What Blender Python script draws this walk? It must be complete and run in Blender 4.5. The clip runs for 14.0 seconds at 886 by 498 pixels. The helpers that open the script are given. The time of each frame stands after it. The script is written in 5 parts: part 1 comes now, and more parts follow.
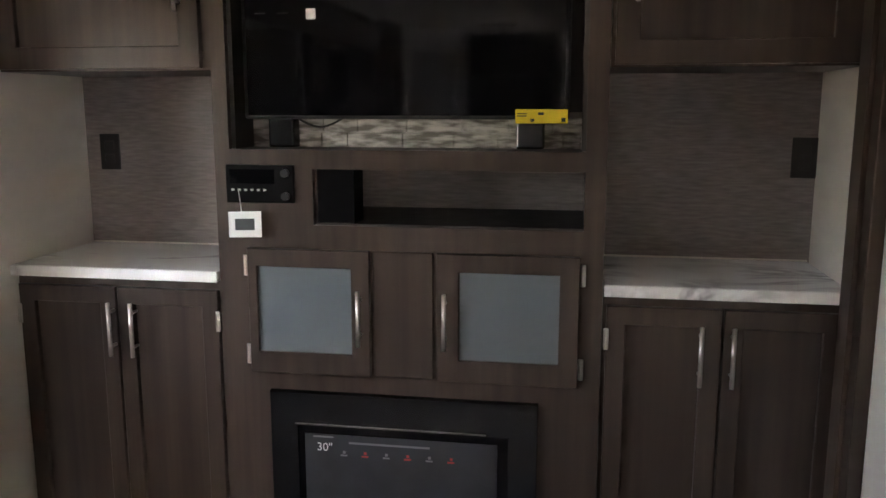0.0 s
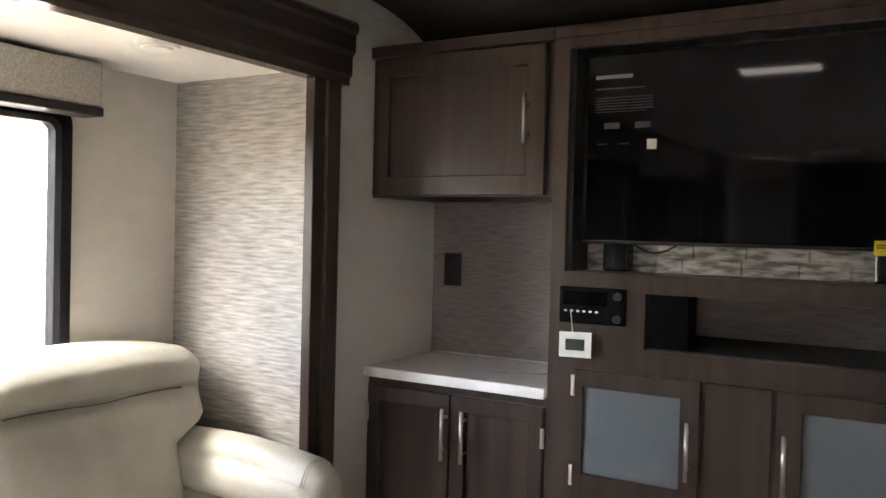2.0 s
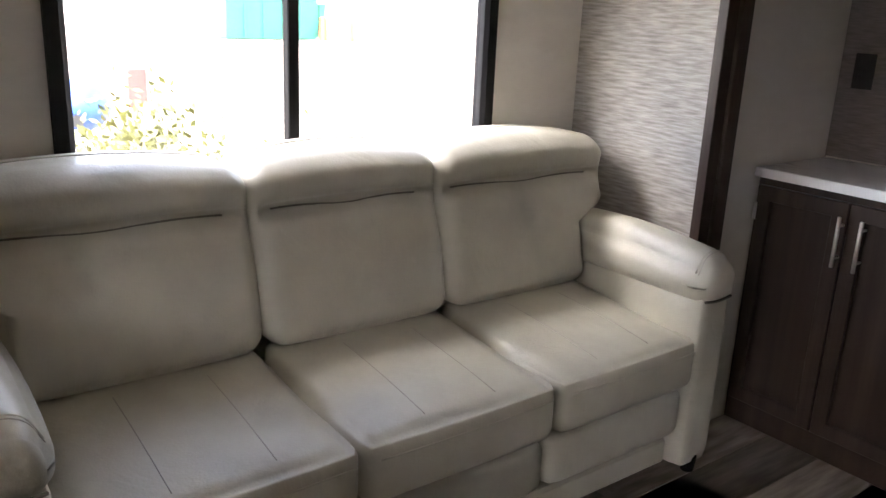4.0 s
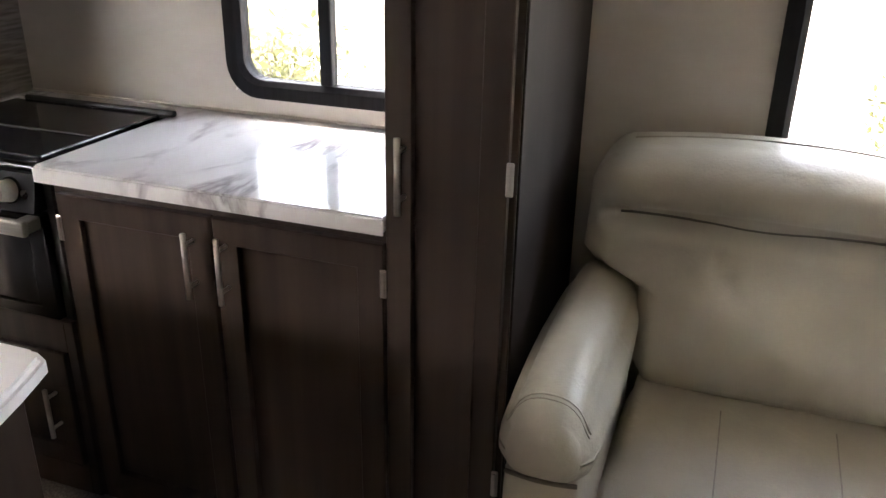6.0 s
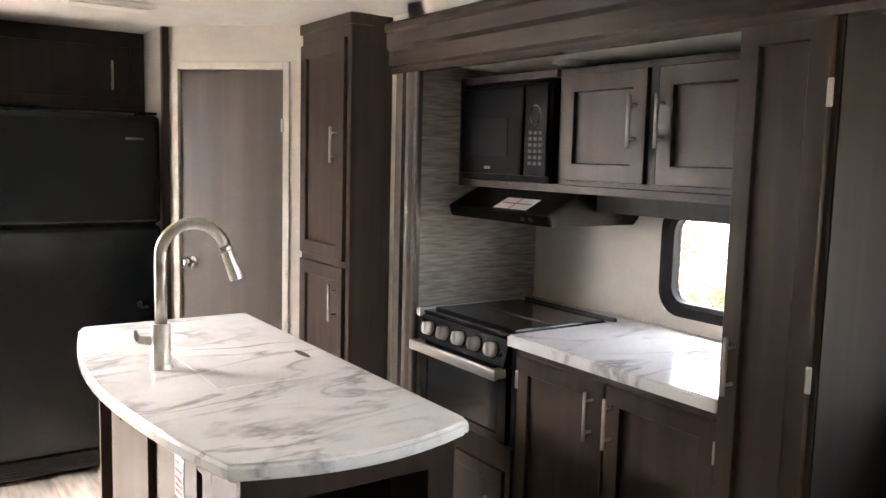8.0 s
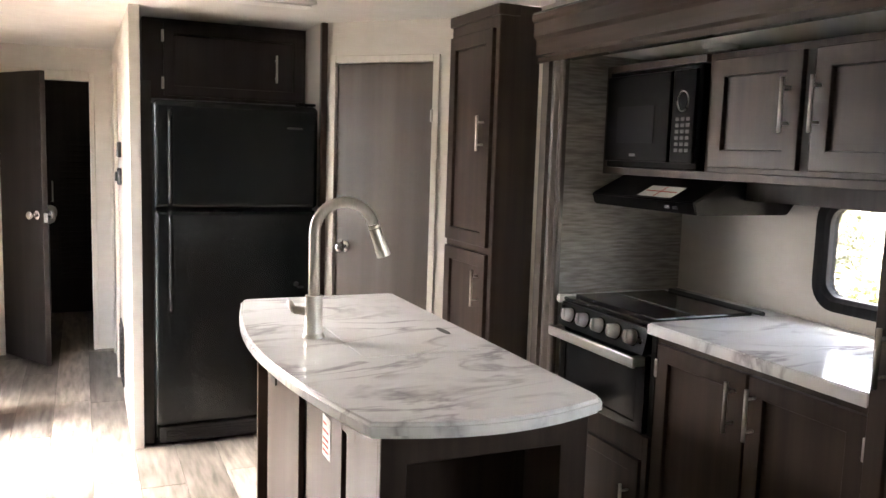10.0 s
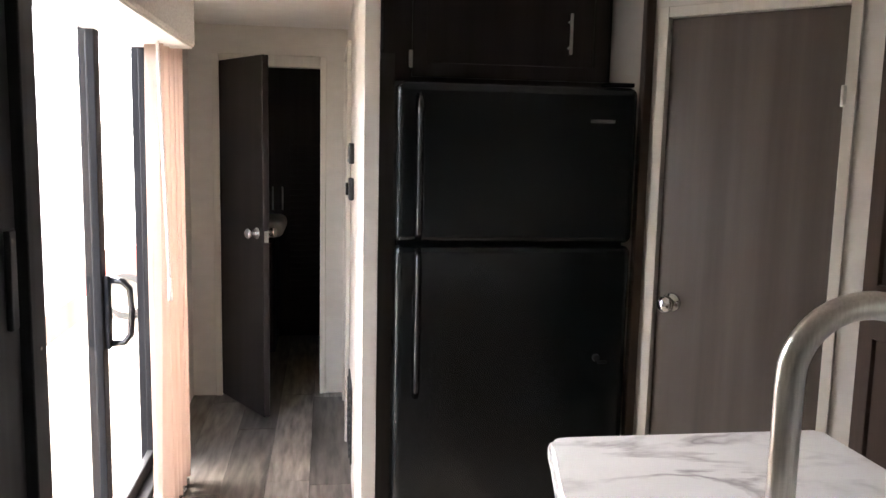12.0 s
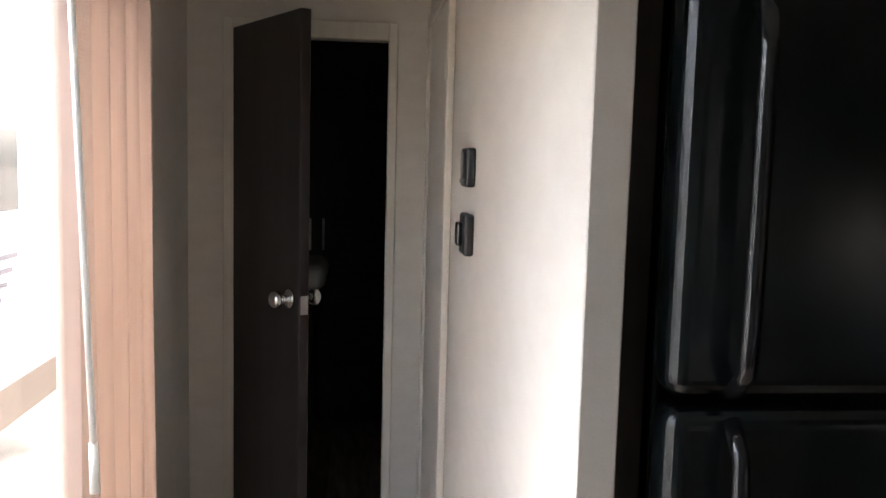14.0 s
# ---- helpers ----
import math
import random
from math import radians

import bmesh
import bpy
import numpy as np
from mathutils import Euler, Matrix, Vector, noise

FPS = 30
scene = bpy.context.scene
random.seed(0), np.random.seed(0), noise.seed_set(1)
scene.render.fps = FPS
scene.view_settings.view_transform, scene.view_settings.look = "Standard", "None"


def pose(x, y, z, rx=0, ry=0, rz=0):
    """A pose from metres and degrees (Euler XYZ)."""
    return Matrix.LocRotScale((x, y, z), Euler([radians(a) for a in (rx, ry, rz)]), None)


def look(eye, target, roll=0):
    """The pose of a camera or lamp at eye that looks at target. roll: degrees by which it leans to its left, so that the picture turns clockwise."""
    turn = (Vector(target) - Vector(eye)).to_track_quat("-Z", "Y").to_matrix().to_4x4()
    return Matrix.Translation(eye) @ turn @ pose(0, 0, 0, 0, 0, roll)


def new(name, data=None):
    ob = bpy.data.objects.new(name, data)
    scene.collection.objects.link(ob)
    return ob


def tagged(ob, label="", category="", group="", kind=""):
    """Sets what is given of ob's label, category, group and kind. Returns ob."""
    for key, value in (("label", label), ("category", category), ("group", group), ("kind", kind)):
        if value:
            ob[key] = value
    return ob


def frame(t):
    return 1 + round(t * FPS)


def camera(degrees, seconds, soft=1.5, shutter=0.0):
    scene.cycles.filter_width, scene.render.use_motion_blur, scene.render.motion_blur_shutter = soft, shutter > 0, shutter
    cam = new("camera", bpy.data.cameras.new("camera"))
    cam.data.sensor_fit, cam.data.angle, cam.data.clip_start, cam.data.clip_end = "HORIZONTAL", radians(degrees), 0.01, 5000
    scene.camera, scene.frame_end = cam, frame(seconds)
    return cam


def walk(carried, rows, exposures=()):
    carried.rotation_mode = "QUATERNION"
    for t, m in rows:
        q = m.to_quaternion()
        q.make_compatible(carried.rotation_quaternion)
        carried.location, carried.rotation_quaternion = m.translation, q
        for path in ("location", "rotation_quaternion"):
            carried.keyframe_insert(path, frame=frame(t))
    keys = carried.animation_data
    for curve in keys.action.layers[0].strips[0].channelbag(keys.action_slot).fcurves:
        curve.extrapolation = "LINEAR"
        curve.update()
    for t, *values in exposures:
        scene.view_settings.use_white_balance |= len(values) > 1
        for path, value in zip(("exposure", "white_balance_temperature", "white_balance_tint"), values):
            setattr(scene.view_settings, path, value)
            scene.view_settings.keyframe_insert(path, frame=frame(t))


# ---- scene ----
cam = camera(56.7, 14.0)
PATH = [
    (0, (0.748, 2.573, 1.381), (1.070, 0.629, 1.042), -0.0),
    (0.5, (0.728, 2.573, 1.383), (1.161, 0.621, 1.339), 0.1),
    (1, (0.735, 2.568, 1.390), (1.288, 0.650, 1.504), 0.1),
    (1.5, (0.747, 2.584, 1.388), (1.541, 0.750, 1.474), 0.8),
    (2, (0.804, 2.629, 1.373), (1.822, 0.908, 1.331), 1.4),
    (2.5, (0.843, 2.681, 1.360), (2.063, 1.114, 1.125), 2.0),
    (2.7, (0.846, 2.700, 1.366), (2.136, 1.205, 1.050), 2.1),
    (4.8, (0.963, 2.957, 1.459), (2.673, 2.271, 0.679), 1.9),
    (5, (0.996, 2.901, 1.48), (2.762, 2.441, 0.662), 1.9),
    (5.5, (1.077, 2.764, 1.47), (2.906, 2.82, 0.663), 1.8),
    (5.6, (1.087, 2.729, 1.476), (2.907, 2.885, 0.66), 1.6),
    (6, (1.093, 2.544, 1.477), (2.828, 3.153, 0.692), 1.1),
    (6.5, (0.942, 2.305, 1.464), (2.514, 3.395, 0.881), 1.5),
    (7, (0.789, 2.113, 1.504), (2.166, 3.498, 1.072), 1.1),
    (7.5, (0.741, 1.945, 1.511), (1.965, 3.504, 1.241), 0.8),
    (10, (0.721, 1.822, 1.463), (1.522, 3.639, 1.228), 1.8),
    (10.5, (0.702, 2.109, 1.462), (1.366, 3.978, 1.201), 1.8),
    (11, (0.734, 2.444, 1.463), (1.265, 4.353, 1.191), 1.3),
    (11.5, (0.8, 2.866, 1.492), (1.183, 4.81, 1.22), 1.3),
    (12, (0.809, 3.292, 1.483), (1.09, 5.255, 1.22), 1.3),
    (12.5, (0.805, 3.686, 1.503), (1.038, 5.656, 1.246), 1.4),
    (13, (0.752, 4.105, 1.495), (0.979, 6.076, 1.24), 1.5),
    (13.5, (0.675, 4.555, 1.451), (0.899, 6.527, 1.213), 1.3),
    (14, (0.662, 4.965, 1.424), (0.874, 6.943, 1.219), 1.5),
]
walk(cam, [(t, look(eye, target, roll)) for t, eye, target, roll in PATH],
     exposures=[(0, 6.28, 6600, 15.5), (0.5, 6.45, 6650, 16.5), (1.5, 6.35, 6600, 15.5), (2.5, 6.08, 6450, 15), (5.0, 5.38, 6350, 20), (5.6, 5.48, 6650, 20), (6, 5.93, 6800, 16.5), (6.5, 6.32, 6800, 15),
                (7.5, 6.22, 6800, 14), (10, 5.85, 6800, 14), (11, 5.4, 6700, 14), (12, 5.1, 6500, 14), (13, 4.65, 6400, 12.5), (14, 4.2, 6350, 12)])

# ---- world, sun, exposure ----
from mathutils.bvhtree import BVHTree

world = bpy.data.worlds.new("world")
scene.world = world
world.use_nodes = True
wn = world.node_tree
sky = wn.nodes.new("ShaderNodeTexSky")
sky.sky_type, sky.sun_disc = "NISHITA", False
sky.sun_elevation, sky.sun_rotation = radians(57), radians(-24)
sky.air_density, sky.dust_density, sky.ozone_density = 1.0, 2.0, 0.8
haze = wn.nodes.new("ShaderNodeHueSaturation")   # thin overcast whitens the sky
haze.inputs["Saturation"].default_value = 0.5
wn.links.new(sky.outputs["Color"], haze.inputs["Color"])
wn.links.new(haze.outputs["Color"], wn.nodes["Background"].inputs["Color"])
wn.nodes["Background"].inputs["Strength"].default_value = 0.15
sun = new("sun", bpy.data.lights.new("sun", "SUN"))
sun.data.energy, sun.data.angle, sun.data.color = 3.2, radians(92), (1.0, 0.95, 0.88)
sun.matrix_world = look((0, 0, 0), (0.20, -0.45, -0.76))


# ---- materials ----
def mat(name, col, rough=0.5, metal=0.0, col2=None, scale=(6, 6, 6), detail=4, bump=0.0, bscale=None, spec=0.5, vary=0.0, blotch=0.0, ramp=(0.35, 0.65), coat=0.0):
    m = bpy.data.materials.new(name)
    m.use_nodes = True
    nt = m.node_tree
    b = nt.nodes["Principled BSDF"]
    b.inputs["Base Color"].default_value = (*col, 1)
    b.inputs["Roughness"].default_value, b.inputs["Metallic"].default_value = rough, metal
    b.inputs["Specular IOR Level"].default_value = spec
    b.inputs["Coat Weight"].default_value = coat
    b.inputs["Coat Roughness"].default_value = 0.12
    tc = nt.nodes.new("ShaderNodeTexCoord")

    def noise_at(sc, det, dist=0.0):
        mp = nt.nodes.new("ShaderNodeMapping")
        mp.inputs["Scale"].default_value = sc
        nt.links.new(tc.outputs["Object"], mp.inputs["Vector"])
        n = nt.nodes.new("ShaderNodeTexNoise")
        n.inputs["Scale"].default_value, n.inputs["Detail"].default_value = 1.0, det
        n.inputs["Distortion"].default_value = dist
        nt.links.new(mp.outputs["Vector"], n.inputs["Vector"])
        return n.outputs["Fac"]

    last = None
    if col2:
        r = nt.nodes.new("ShaderNodeValToRGB")
        r.color_ramp.elements[0].position, r.color_ramp.elements[1].position = ramp
        r.color_ramp.elements[0].color, r.color_ramp.elements[1].color = (*col, 1), (*col2, 1)
        nt.links.new(noise_at(scale, detail), r.inputs["Fac"])
        last = r.outputs["Color"]
        if blotch:
            mx = nt.nodes.new("ShaderNodeMixRGB")
            mx.blend_type, mx.inputs["Color2"].default_value = "MULTIPLY", (0.55, 0.55, 0.55, 1)
            mr = nt.nodes.new("ShaderNodeMapRange")
            mr.inputs["From Min"].default_value, mr.inputs["From Max"].default_value, mr.inputs["To Max"].default_value = 0.4, 0.7, blotch
            nt.links.new(noise_at([max(s * 0.16, 0.8) for s in scale], 3), mr.inputs["Value"])
            nt.links.new(mr.outputs["Result"], mx.inputs["Fac"])
            nt.links.new(last, mx.inputs["Color1"])
            last = mx.outputs["Color"]
        if vary:
            oi = nt.nodes.new("ShaderNodeObjectInfo")
            hs = nt.nodes.new("ShaderNodeHueSaturation")
            mr = nt.nodes.new("ShaderNodeMapRange")
            mr.inputs["To Min"].default_value, mr.inputs["To Max"].default_value = 1 - vary, 1 + vary
            nt.links.new(oi.outputs["Random"], mr.inputs["Value"])
            nt.links.new(mr.outputs["Result"], hs.inputs["Value"])
            nt.links.new(last, hs.inputs["Color"])
            last = hs.outputs["Color"]
        nt.links.new(last, b.inputs["Base Color"])
        mr = nt.nodes.new("ShaderNodeMapRange")
        mr.inputs["To Min"].default_value, mr.inputs["To Max"].default_value = rough * 0.85, min(1, rough * 1.15)
        nt.links.new(noise_at([s * 0.5 for s in scale], 2), mr.inputs["Value"])
        nt.links.new(mr.outputs["Result"], b.inputs["Roughness"])
    if bump:
        bp = nt.nodes.new("ShaderNodeBump")
        bp.inputs["Strength"].default_value, bp.inputs["Distance"].default_value = bump, 0.01
        nt.links.new(noise_at(bscale or scale, 5), bp.inputs["Height"])
        nt.links.new(bp.outputs["Normal"], b.inputs["Normal"])
    return m


def marble(name, base, vein, rough):
    m = mat(name, base, rough)
    nt = m.node_tree
    b = nt.nodes["Principled BSDF"]
    tc = nt.nodes["Texture Coordinate"]

    def veins(sc, dist, width):
        n = nt.nodes.new("ShaderNodeTexNoise")
        n.inputs["Scale"].default_value, n.inputs["Detail"].default_value, n.inputs["Distortion"].default_value = sc, 5, dist
        n.inputs["Roughness"].default_value = 0.54
        mp = nt.nodes.new("ShaderNodeMapping")
        mp.inputs["Rotation"].default_value, mp.inputs["Scale"].default_value = (0, 0, 0.22), (0.95, 2.1, 1)
        nt.links.new(tc.outputs["Object"], mp.inputs["Vector"])
        nt.links.new(mp.outputs["Vector"], n.inputs["Vector"])
        a = nt.nodes.new("ShaderNodeMath")
        a.operation, a.inputs[1].default_value = "SUBTRACT", 0.5
        nt.links.new(n.outputs["Fac"], a.inputs[0])
        c = nt.nodes.new("ShaderNodeMath")
        c.operation = "ABSOLUTE"
        nt.links.new(a.outputs[0], c.inputs[0])
        r = nt.nodes.new("ShaderNodeMapRange")
        r.inputs["From Max"].default_value, r.inputs["To Min"].default_value, r.inputs["To Max"].default_value = width, 1, 0
        nt.links.new(c.outputs[0], r.inputs["Value"])
        return r.outputs["Result"]

    cl = nt.nodes.new("ShaderNodeTexNoise")
    cl.inputs["Scale"].default_value, cl.inputs["Detail"].default_value = 5, 4
    nt.links.new(tc.outputs["Object"], cl.inputs["Vector"])
    mul = nt.nodes.new("ShaderNodeMath")
    mul.operation = "MULTIPLY"
    nt.links.new(veins(2.2, 0.6, 0.042), mul.inputs[0])
    mrc = nt.nodes.new("ShaderNodeMapRange")
    mrc.inputs["From Min"].default_value, mrc.inputs["From Max"].default_value = 0.38, 0.66
    nt.links.new(cl.outputs["Fac"], mrc.inputs["Value"])
    nt.links.new(mrc.outputs["Result"], mul.inputs[1])
    mx = nt.nodes.new("ShaderNodeMixRGB")
    mx.inputs["Color1"].default_value, mx.inputs["Color2"].default_value = (*base, 1), (*vein, 1)
    nt.links.new(mul.outputs[0], mx.inputs["Fac"])
    mx2 = nt.nodes.new("ShaderNodeMixRGB")
    mx2.inputs["Color2"].default_value = (*[(p + q) / 2 for p, q in zip(base, vein)], 1)
    m2 = nt.nodes.new("ShaderNodeMath")
    m2.operation, m2.inputs[1].default_value = "MULTIPLY", 0.26
    nt.links.new(veins(1.1, 0.5, 0.14), m2.inputs[0])
    nt.links.new(m2.outputs[0], mx2.inputs["Fac"])
    nt.links.new(mx.outputs["Color"], mx2.inputs["Color1"])
    nt.links.new(mx2.outputs["Color"], b.inputs["Base Color"])
    return m


WOOD = mat("dark_wood_vertical", (0.044, 0.0295, 0.0230), 0.36, col2=(0.075, 0.0525, 0.0410), scale=(26, 26, 0.9), detail=7, bump=0.03, blotch=0.6, ramp=(0.3, 0.7), spec=0.27)
WOOD_H = mat("dark_wood_along_y", (0.044, 0.0305, 0.0245), 0.20, col2=(0.075, 0.054, 0.0435), scale=(26, 0.9, 26), detail=7, bump=0.03, blotch=0.55, ramp=(0.3, 0.7))
WOOD_X = mat("dark_wood_along_x", (0.044, 0.0305, 0.0245), 0.42, col2=(0.075, 0.054, 0.0435), scale=(0.9, 26, 26), detail=7, bump=0.03, blotch=0.55, ramp=(0.3, 0.7), spec=0.36)
DOORWOOD = mat("grey_brown_door", (0.078, 0.061, 0.049), 0.36, col2=(0.130, 0.104, 0.086), scale=(16, 16, 0.7), detail=7, bump=0.02, blotch=0.6, ramp=(0.3, 0.7))
DARKDOOR = mat("black_brown_door", (0.024, 0.019, 0.017), 0.5, col2=(0.037, 0.030, 0.027), scale=(18, 18, 0.8), detail=6, bump=0.02, blotch=0.5, spec=0.22)
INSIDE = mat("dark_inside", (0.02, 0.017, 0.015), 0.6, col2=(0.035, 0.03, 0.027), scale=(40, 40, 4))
WALL = mat("cream_wall_vinyl", (0.61, 0.57, 0.51), 0.55, col2=(0.645, 0.605, 0.545), scale=(9, 9, 20), bump=0.06, bscale=(260, 260, 260))
TRIM = mat("cream_trim", (0.62, 0.58, 0.51), 0.4, col2=(0.68, 0.64, 0.57), scale=(30, 30, 3))
CEIL = mat("white_ceiling", (0.72, 0.70, 0.66), 0.6, col2=(0.77, 0.75, 0.71), scale=(9, 9, 9), bump=0.05, bscale=(220, 220, 220))
STONE = mat("streaked_stone_wallpaper", (0.24, 0.215, 0.19), 0.5, col2=(0.47, 0.44, 0.40), scale=(12, 12, 115), detail=7, bump=0.3, ramp=(0.32, 0.66))
SPLASH = mat("taupe_linen_backsplash", (0.165, 0.138, 0.128), 0.5, col2=(0.27, 0.235, 0.22), scale=(17, 17, 130), detail=6, bump=0.08, ramp=(0.3, 0.7))
LEDGE = mat("whitewashed_brick_paper", (0.16, 0.14, 0.12), 0.6, col2=(0.55, 0.52, 0.47), scale=(14, 14, 60), detail=6, bump=0.2, ramp=(0.4, 0.6))
MARBLE = marble("white_marble_laminate", (0.92, 0.91, 0.905), (0.33, 0.30, 0.32), 0.15)
BLACK = mat("black_gloss_plastic", (0.007, 0.007, 0.008), 0.2, col2=(0.010, 0.010, 0.011), scale=(20, 20, 20))
FRIDGE = mat("black_textured_steel", (0.0052, 0.0074, 0.0082), 0.20, col2=(0.0074, 0.0100, 0.011), scale=(8, 8, 8), bump=0.02, bscale=(420, 420, 420), spec=0.4)
SATIN = mat("black_satin", (0.012, 0.012, 0.013), 0.45, col2=(0.018, 0.018, 0.019), scale=(30, 30, 30))
GLASSBLACK = mat("black_glass", (0.003, 0.003, 0.004), 0.05, col2=(0.005, 0.005, 0.006), scale=(5, 5, 5), spec=0.24)
COVERGLASS = mat("smoked_glass_cover", (0.012, 0.012, 0.013), 0.12, col2=(0.017, 0.017, 0.018), scale=(5, 5, 5), spec=0.5)
# lighter copy of the dark trim wood: patio-door light put into the colour
MOULD = mat("lit_wood_moulding", (0.075, 0.060, 0.051), 0.30, col2=(0.115, 0.094, 0.080), scale=(30, 30, 0.9), detail=7, bump=0.03, blotch=0.4, ramp=(0.3, 0.7))
FRAMEBLACK = mat("black_anodised_frame", (0.010, 0.010, 0.011), 0.55, col2=(0.016, 0.016, 0.018), scale=(60, 60, 3), spec=0.08)
# darker, duller copy of the wood: shade on the tall cabinet's side as colour
PANEL = mat("shaded_wood_panel", (0.028, 0.023, 0.020), 0.6, col2=(0.040, 0.033, 0.029), scale=(22, 22, 0.8), detail=6, bump=0.02, blotch=0.4, spec=0.12)
CHROME = mat("chrome", (0.62, 0.62, 0.62), 0.14, 1.0)
NICKEL = mat("brushed_nickel", (0.56, 0.53, 0.49), 0.3, 1.0, col2=(0.66, 0.63, 0.59), scale=(300, 300, 12))
SILVER = mat("silver_knob_finish", (0.72, 0.71, 0.70), 0.32, 0.12, col2=(0.80, 0.79, 0.78), scale=(200, 200, 200))
STEEL = mat("brushed_steel", (0.50, 0.49, 0.48), 0.33, 1.0, col2=(0.60, 0.59, 0.58), scale=(240, 12, 240))
LEATHER = mat("taupe_leather", (0.450, 0.424, 0.348), 0.36, col2=(0.520, 0.495, 0.409), scale=(7, 7, 7), bump=0.10, bscale=(170, 170, 170))
SEAMSOFT = mat("taupe_stitching", (0.36, 0.335, 0.29), 0.6)
# seam colour darkened to carry the shadow in folds and under the pads
SEAM = mat("shadowed_taupe_seam", (0.15, 0.135, 0.115), 0.6)
CARPET = mat("taupe_carpet", (0.13, 0.115, 0.105), 0.95, col2=(0.27, 0.245, 0.225), scale=(160, 160, 160), bump=0.8, bscale=(220, 220, 220))
PLANK = mat("grey_oak_plank", (0.080, 0.064, 0.052), 0.34, col2=(0.44, 0.385, 0.33), scale=(34, 4.5, 34), detail=9, bump=0.05, vary=0.5, ramp=(0.24, 0.80), blotch=0.6)
GROUT = mat("plank_joint", (0.08, 0.07, 0.06), 0.7)
FROST = mat("frosted_grey_glass", (0.115, 0.135, 0.145), 0.32, col2=(0.13, 0.15, 0.16), scale=(5, 5, 5))
CURTAIN = mat("peach_linen_curtain", (0.44, 0.335, 0.275), 0.85, col2=(0.49, 0.38, 0.315), scale=(40, 40, 2), bump=0.02)
VALANCE = mat("oatmeal_woven_valance", (0.42, 0.385, 0.34), 0.9, col2=(0.58, 0.54, 0.48), scale=(150, 150, 150), bump=0.3)
PAPER = mat("white_paper", (0.8, 0.8, 0.78), 0.6)
YELLOW = mat("yellow_label", (0.75, 0.58, 0.02), 0.5)
INK = mat("printed_ink", (0.03, 0.03, 0.03), 0.6)
GREYINK = mat("grey_print", (0.22, 0.22, 0.22), 0.6)
MWDOOR = mat("microwave_black", (0.004, 0.004, 0.0045), 0.30, col2=(0.006, 0.006, 0.0065), scale=(20, 20, 20), spec=0.06)
KEYGREY = mat("grey_key_print", (0.09, 0.09, 0.09), 0.5)
REDINK = mat("red_print", (0.5, 0.05, 0.04), 0.6)
WHITEPL = mat("white_plastic", (0.75, 0.74, 0.70), 0.35)
LENS = mat("lamp_lens", (0.8, 0.79, 0.75), 0.3)
ASPHALT = mat("pale_gravel", (0.13, 0.11, 0.085), 0.95, col2=(0.27, 0.235, 0.19), scale=(3, 3, 3), detail=8, bump=0.4, bscale=(30, 30, 30))
LEAF = mat("yellow_green_leaf", (0.030, 0.042, 0.007), 0.6, col2=(0.080, 0.078, 0.013), scale=(3, 3, 3))
BARK = mat("grey_bark", (0.11, 0.09, 0.075), 0.9, col2=(0.18, 0.15, 0.13), scale=(40, 40, 6), bump=0.5)
RVWHITE = mat("white_fibreglass", (0.62, 0.62, 0.61), 0.3, col2=(0.68, 0.68, 0.67), scale=(2, 2, 2))
RVGREY = mat("grey_graphic", (0.035, 0.037, 0.042), 0.5)
BROWN = mat("tan_graphic", (0.075, 0.052, 0.034), 0.6)
GREENP = mat("green_painted_steel", (0.010, 0.080, 0.060), 0.5, col2=(0.015, 0.10, 0.076), scale=(4, 4, 4))
ORANGE = mat("orange_plastic", (0.5, 0.07, 0.015), 0.5)
# red made pinker and paler: wash-out from outdoor glare put into the paint
CARRED = mat("glare_paled_red_paint", (0.58, 0.15, 0.12), 0.3, col2=(0.62, 0.17, 0.14), scale=(3, 3, 3))
REDP = mat("red_paint", (0.45, 0.035, 0.03), 0.4)
BLUEP = mat("blue_plastic", (0.015, 0.06, 0.28), 0.5)
RUBBER = mat("greyed_black_rubber", (0.045, 0.043, 0.04), 0.85)


def shifted(m):
    """Gives every piece its own stretch of the pattern."""
    nt = m.node_tree
    oi = nt.nodes.new("ShaderNodeObjectInfo")
    mu = nt.nodes.new("ShaderNodeMath")
    mu.operation, mu.inputs[1].default_value = "MULTIPLY", 61.0
    nt.links.new(oi.outputs["Random"], mu.inputs[0])
    cb = nt.nodes.new("ShaderNodeCombineXYZ")
    for k in ("X", "Y", "Z"):
        nt.links.new(mu.outputs[0], cb.inputs[k])
    for n in [n for n in nt.nodes if n.bl_idname == "ShaderNodeMapping"]:
        nt.links.new(cb.outputs["Vector"], n.inputs["Location"])


def wrinkled(m, scale, strength):
    """A second, coarser relief under the fine one."""
    nt = m.node_tree
    fine = [n for n in nt.nodes if n.bl_idname == "ShaderNodeBump"][0]
    nz = nt.nodes.new("ShaderNodeTexNoise")
    nz.inputs["Scale"].default_value, nz.inputs["Detail"].default_value, nz.inputs["Distortion"].default_value = scale, 3, 1.2
    nt.links.new(nt.nodes["Texture Coordinate"].outputs["Object"], nz.inputs["Vector"])
    bp = nt.nodes.new("ShaderNodeBump")
    bp.inputs["Strength"].default_value, bp.inputs["Distance"].default_value = strength, 0.03
    nt.links.new(nz.outputs["Fac"], bp.inputs["Height"])
    nt.links.new(bp.outputs["Normal"], fine.inputs["Normal"])


shifted(PLANK)
wrinkled(LEATHER, 5.0, 0.20)


